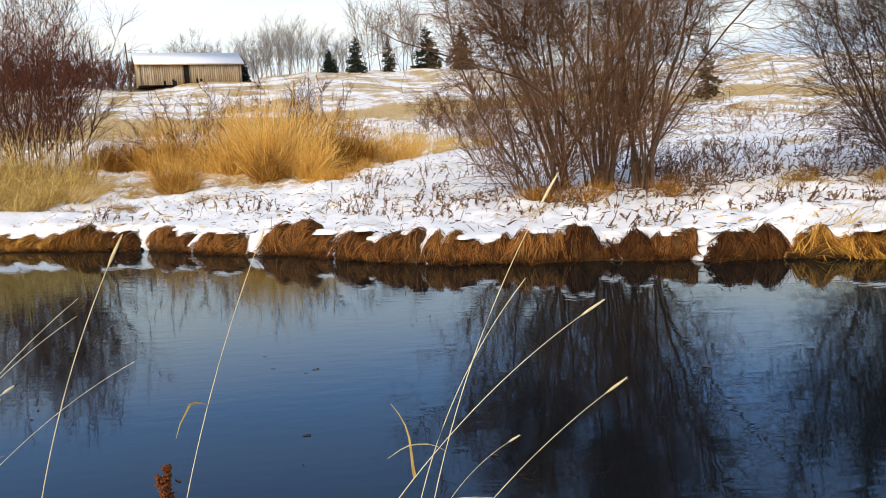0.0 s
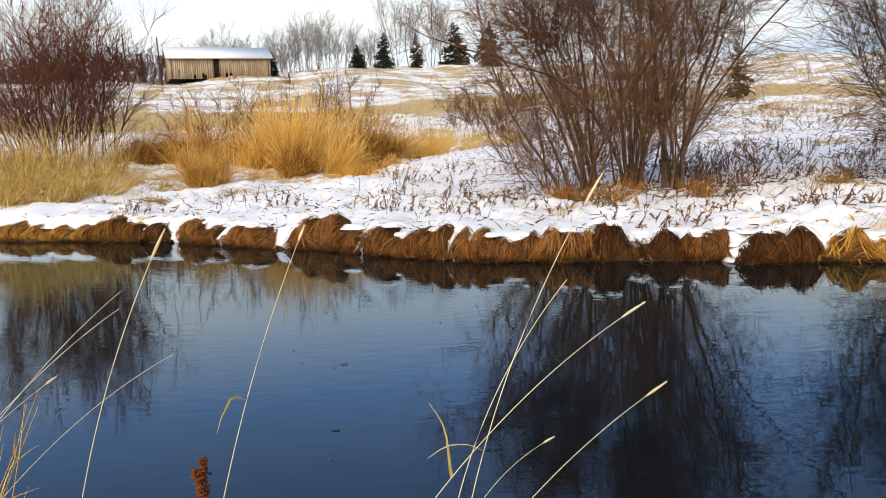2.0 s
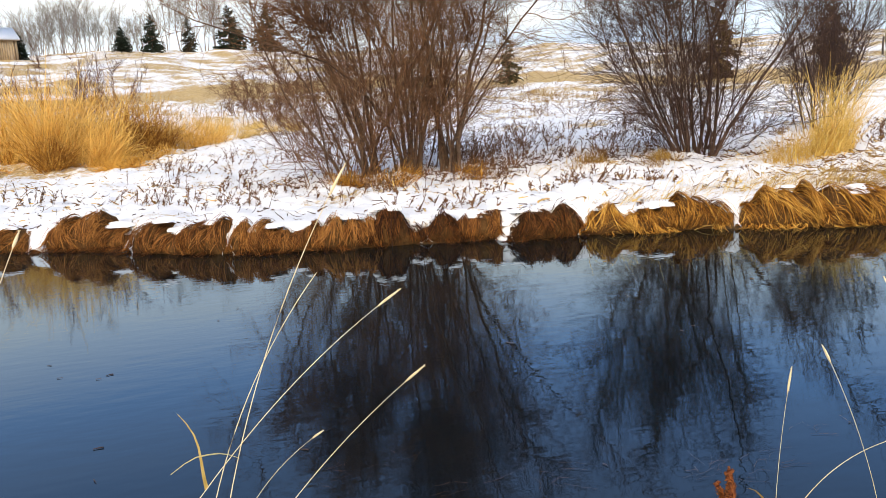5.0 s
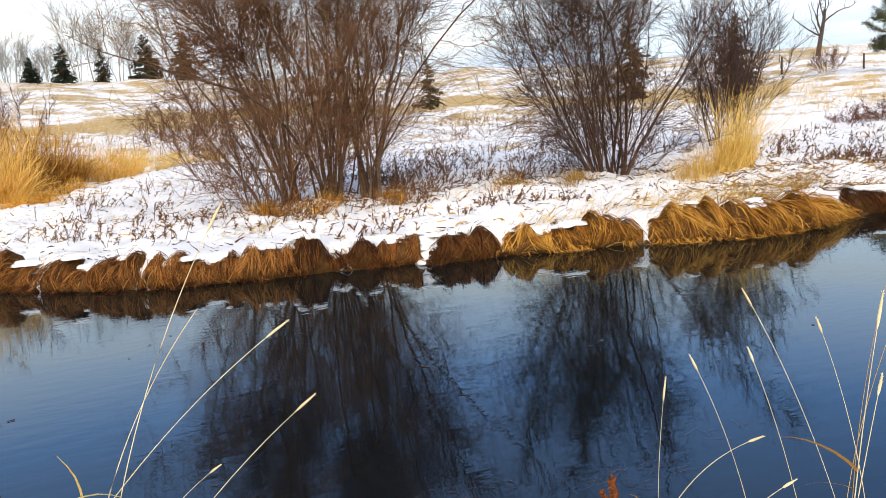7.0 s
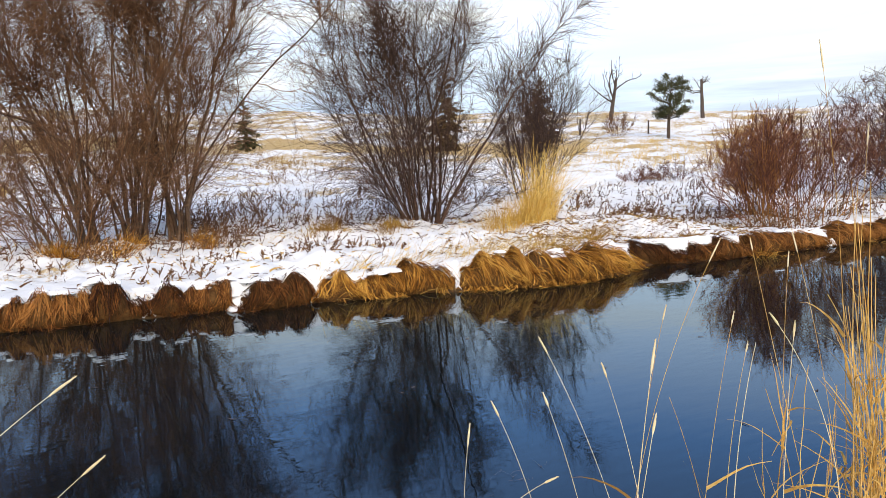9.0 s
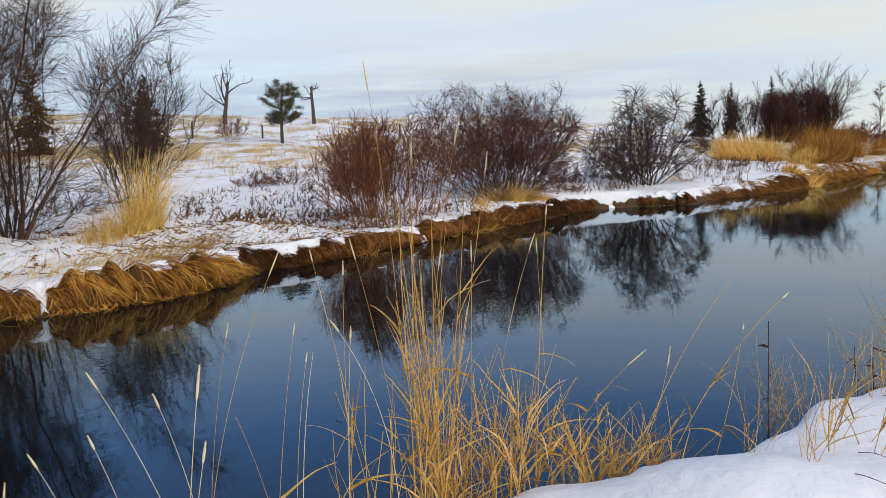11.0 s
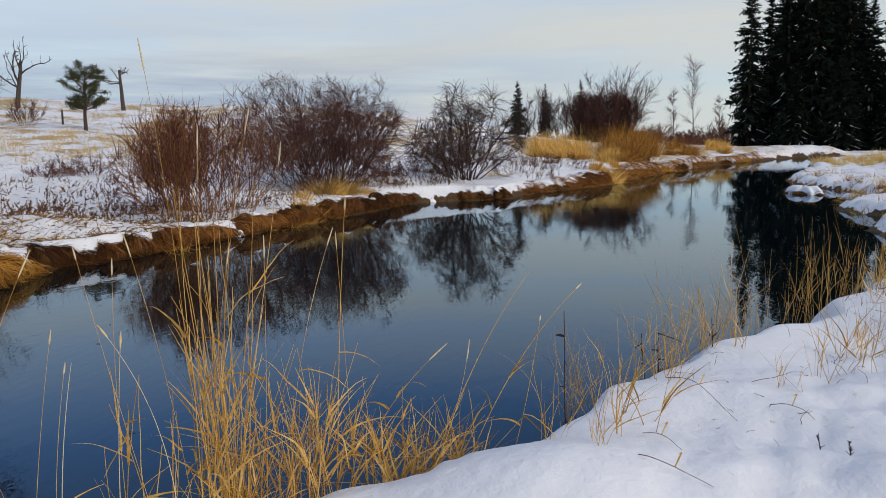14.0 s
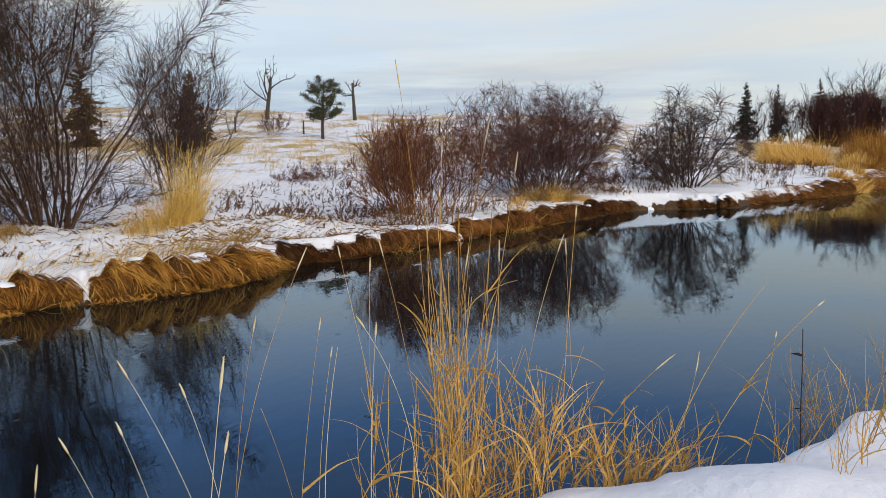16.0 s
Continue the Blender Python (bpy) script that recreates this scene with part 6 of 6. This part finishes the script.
for k, (x0, y0, x1, y1) in enumerate([(5.38, -0.46, 4.74, -0.81), (4.45, -0.32, 4.2, -0.5), (5.3, -0.95, 5.65, -1.3), (4.95, -1.0, 4.8, -1.2), (4.0, -0.3, 3.85, -0.62)]):
    f = np.linspace(0, 1, 9)
    lx, ly = x0 + (x1 - x0) * f, y0 + (y1 - y0) * f
    p = thing("fallen_stem", "dry brown grass stem lying on the snow", "grass stalk", (x0, y0, ground(x0, y0)), "fallen stems on the snow")
    path = np.stack([lx - x0, ly - y0, height(lx, ly) + 0.008 + 0.03 * np.sin(f * 3.1) - ground(x0, y0)], 1)
    part("stem", tubes(path[None], taper(1, 9, 0.0022, 0.5), 5), WEED, p)
    part("leaf", ribbons(np.array([path[4], path[4] + [0.05, -0.03, 0.05], path[4] + [0.1, -0.02, 0.02]])[None], np.array([[0.006, 0.009, 0.002]]), np.array([[0.3, 0.9, 0.1]])), STRAW, p)
grass_patch("bank_grass", "thin dry grass tuft in the snow", 6.9, -2.4, 0.35, 0.3, 70, (0.15, 0.5), STRAW, 742, (5, 40), (0.05, 0), 0.006)
for k, (x, y) in enumerate([(4.32, -1.13), (4.36, -1.27), (4.02, -1.5), (4.06, -1.62)]):
    p = thing("weed_tip", "small dark leafy weed tip in the snow", "plant", (x, y, ground(x, y) - 0.01), "weed tips in the snow")
    r2 = np.random.RandomState(750 + k)
    s2 = run(r2, np.zeros((1, 3)), np.array([[0.1, 0.1, 1.0]]), np.array([0.08]), 4, 0, 0.05)
    part("stem", tubes(s2, taper(1, 4, 0.003, 0.5), 4), DARK_TWIG, p)
    l2 = offshoots(r2, s2, 22, 0.1, 1.0, (30, 70), (0.015, 0.03), 3, 0.1, 0.1)
    tagged(part("foliage", ribbons(l2, taper(22, 3, np.full(22, 0.007), 0.3), unit(r2.normal(0, 1, (22, 3)))), DARK_TWIG, p), kind="stuff")


# ---- snowy hummocks in the shallow water ----
def hummock(x, y, rx, ry, tall, seed, turn=0.0):
    """A peaty hummock in the water with an uneven snow cap and a fringe of sedge."""
    rng = np.random.RandomState(seed)
    top = thing("snowy_hummock", "peaty hummock in the creek with an uneven snow cap", "hummock", (x, y, 0), "snowy hummocks at the creek edge")
    a, b = np.meshgrid(np.linspace(0, 2 * np.pi, 73)[:-1], np.linspace(0, 1, 20), indexing="ij")
    wav = 1 + 0.16 * np.sin(a * 2 + seed) + 0.12 * np.sin(a * 3 + seed * 1.7) + 0.08 * np.sin(a * 7 + seed) + 0.06 * np.sin(a * 11 + seed * 3)
    c, s = math.cos(radians(turn)), math.sin(radians(turn))
    q = np.array([(i * 20 + j, ((i + 1) % 72) * 20 + j, ((i + 1) % 72) * 20 + j + 1, i * 20 + j + 1) for i in range(72) for j in range(19)])
    out = (1 - b ** 1.8) * wav
    px, py = np.cos(a) * out * rx, np.sin(a) * out * ry
    rough = waves(px + x, py + y, seed, 0.6) + 0.6 * waves(px + x, py + y, seed + 1, 0.25)
    pz = -0.15 + (tall + 0.15) * np.minimum(1, b * 1.7) ** 0.55 + 0.09 * tall * rough * np.minimum(1, b * 3)
    cover = 0.035 * smooth(rough + 3.5 * np.minimum(1, b * 2.2), 0.6, 2.0) - 0.02
    for nm, lift, mt, lb in (("mound", 0 * b, PEAT, "dark peaty mound"), ("snow_cap", cover, SNOW, "uneven white snow cap")):
        part(nm, (np.stack([px * c - py * s, px * s + py * c, pz + lift], -1).reshape(-1, 3), q), mt, top, lb, True)
    m = int(150 * (rx + ry))
    t = rng.uniform(0, 2 * np.pi, m)
    far = np.where(rng.uniform(0, 1, m) < 0.7, 0.95, rng.uniform(0, 0.8, m))
    root = np.stack([np.cos(t) * rx * far * c - np.sin(t) * ry * far * s, np.cos(t) * rx * far * s + np.sin(t) * ry * far * c, np.where(far > 0.9, rng.uniform(0.03, tall * 0.4, m), tall * 0.85)], 1)
    way = np.stack([np.cos(t), np.sin(t), np.where(far > 0.9, rng.uniform(0.1, 0.9, m), 3.0)], 1)
    p = run(rng, root, way, rng.uniform(0.15, 0.4, m), 5, -0.25, 0.1)
    p[..., 2] = np.maximum(p[..., 2], 0.006)
    tagged(part("foliage", ribbons(p, taper(m, 5, np.full(m, 0.012), 0.3), unit(rng.normal(0, 1, way.shape))), SEDGE_GOLD, top), kind="stuff")
    return top


for k, row in enumerate([(28.4, -5.5, 1.0, 0.5, 0.22, 0), (24.9, -6.2, 0.5, 0.3, 0.18, 10)]):
    hummock(*row[:5], 760 + k, row[5])

# ---- grass adrift on the water ----
rng = np.random.RandomState(91)
for k, (cx, cy, rx, ry, m) in enumerate([(0.4, 3.6, 0.45, 0.16, 16), (1.1, 3.2, 0.5, 0.14, 16), (2.2, 2.95, 0.3, 0.12, 30), (2.9, 3.15, 0.25, 0.08, 8)]):
    x, y = spread_on(rng, m, cx, cy, rx, ry)
    a = rng.normal(0.2, 0.5, m)
    p = run(rng, np.stack([x, y, np.full(m, 0.004)], 1), np.stack([np.cos(a), np.sin(a), 0 * a], 1), rng.uniform(0.05, 0.2, m), 6, 0, 0.3)
    p[..., 2] = 0.004 + 0.003 * rng.uniform(0, 1, (m, 1))
    tagged(new("floating_grass", mesh_from("floating_grass", *tubes(p, taper(m, 6, rng.uniform(0.0004, 0.0008, m), 0.5), 3), WEED)), "pale drowned grass drifting on the water", "grass", kind="stuff")
x, y = rng.uniform(-2, 16, 70), rng.uniform(2.6, 8, 70)
keep = creek_distance(x, y) < -0.6
x, y = x[keep], y[keep]
a = rng.uniform(0, 6.3, len(x))
p = run(rng, np.stack([x, y, np.full(len(x), 0.004)], 1), np.stack([np.cos(a), np.sin(a), 0 * a], 1), rng.uniform(0.02, 0.07, len(x)), 3, 0, 0.3)
p[..., 2] = 0.005
tagged(new("floating_debris", mesh_from("floating_debris", *tubes(p, taper(len(x), 3, rng.uniform(0.002, 0.005, len(x)), 0.5), 4), DARK_TWIG)), "small dark bits floating on the creek", "debris", kind="stuff")
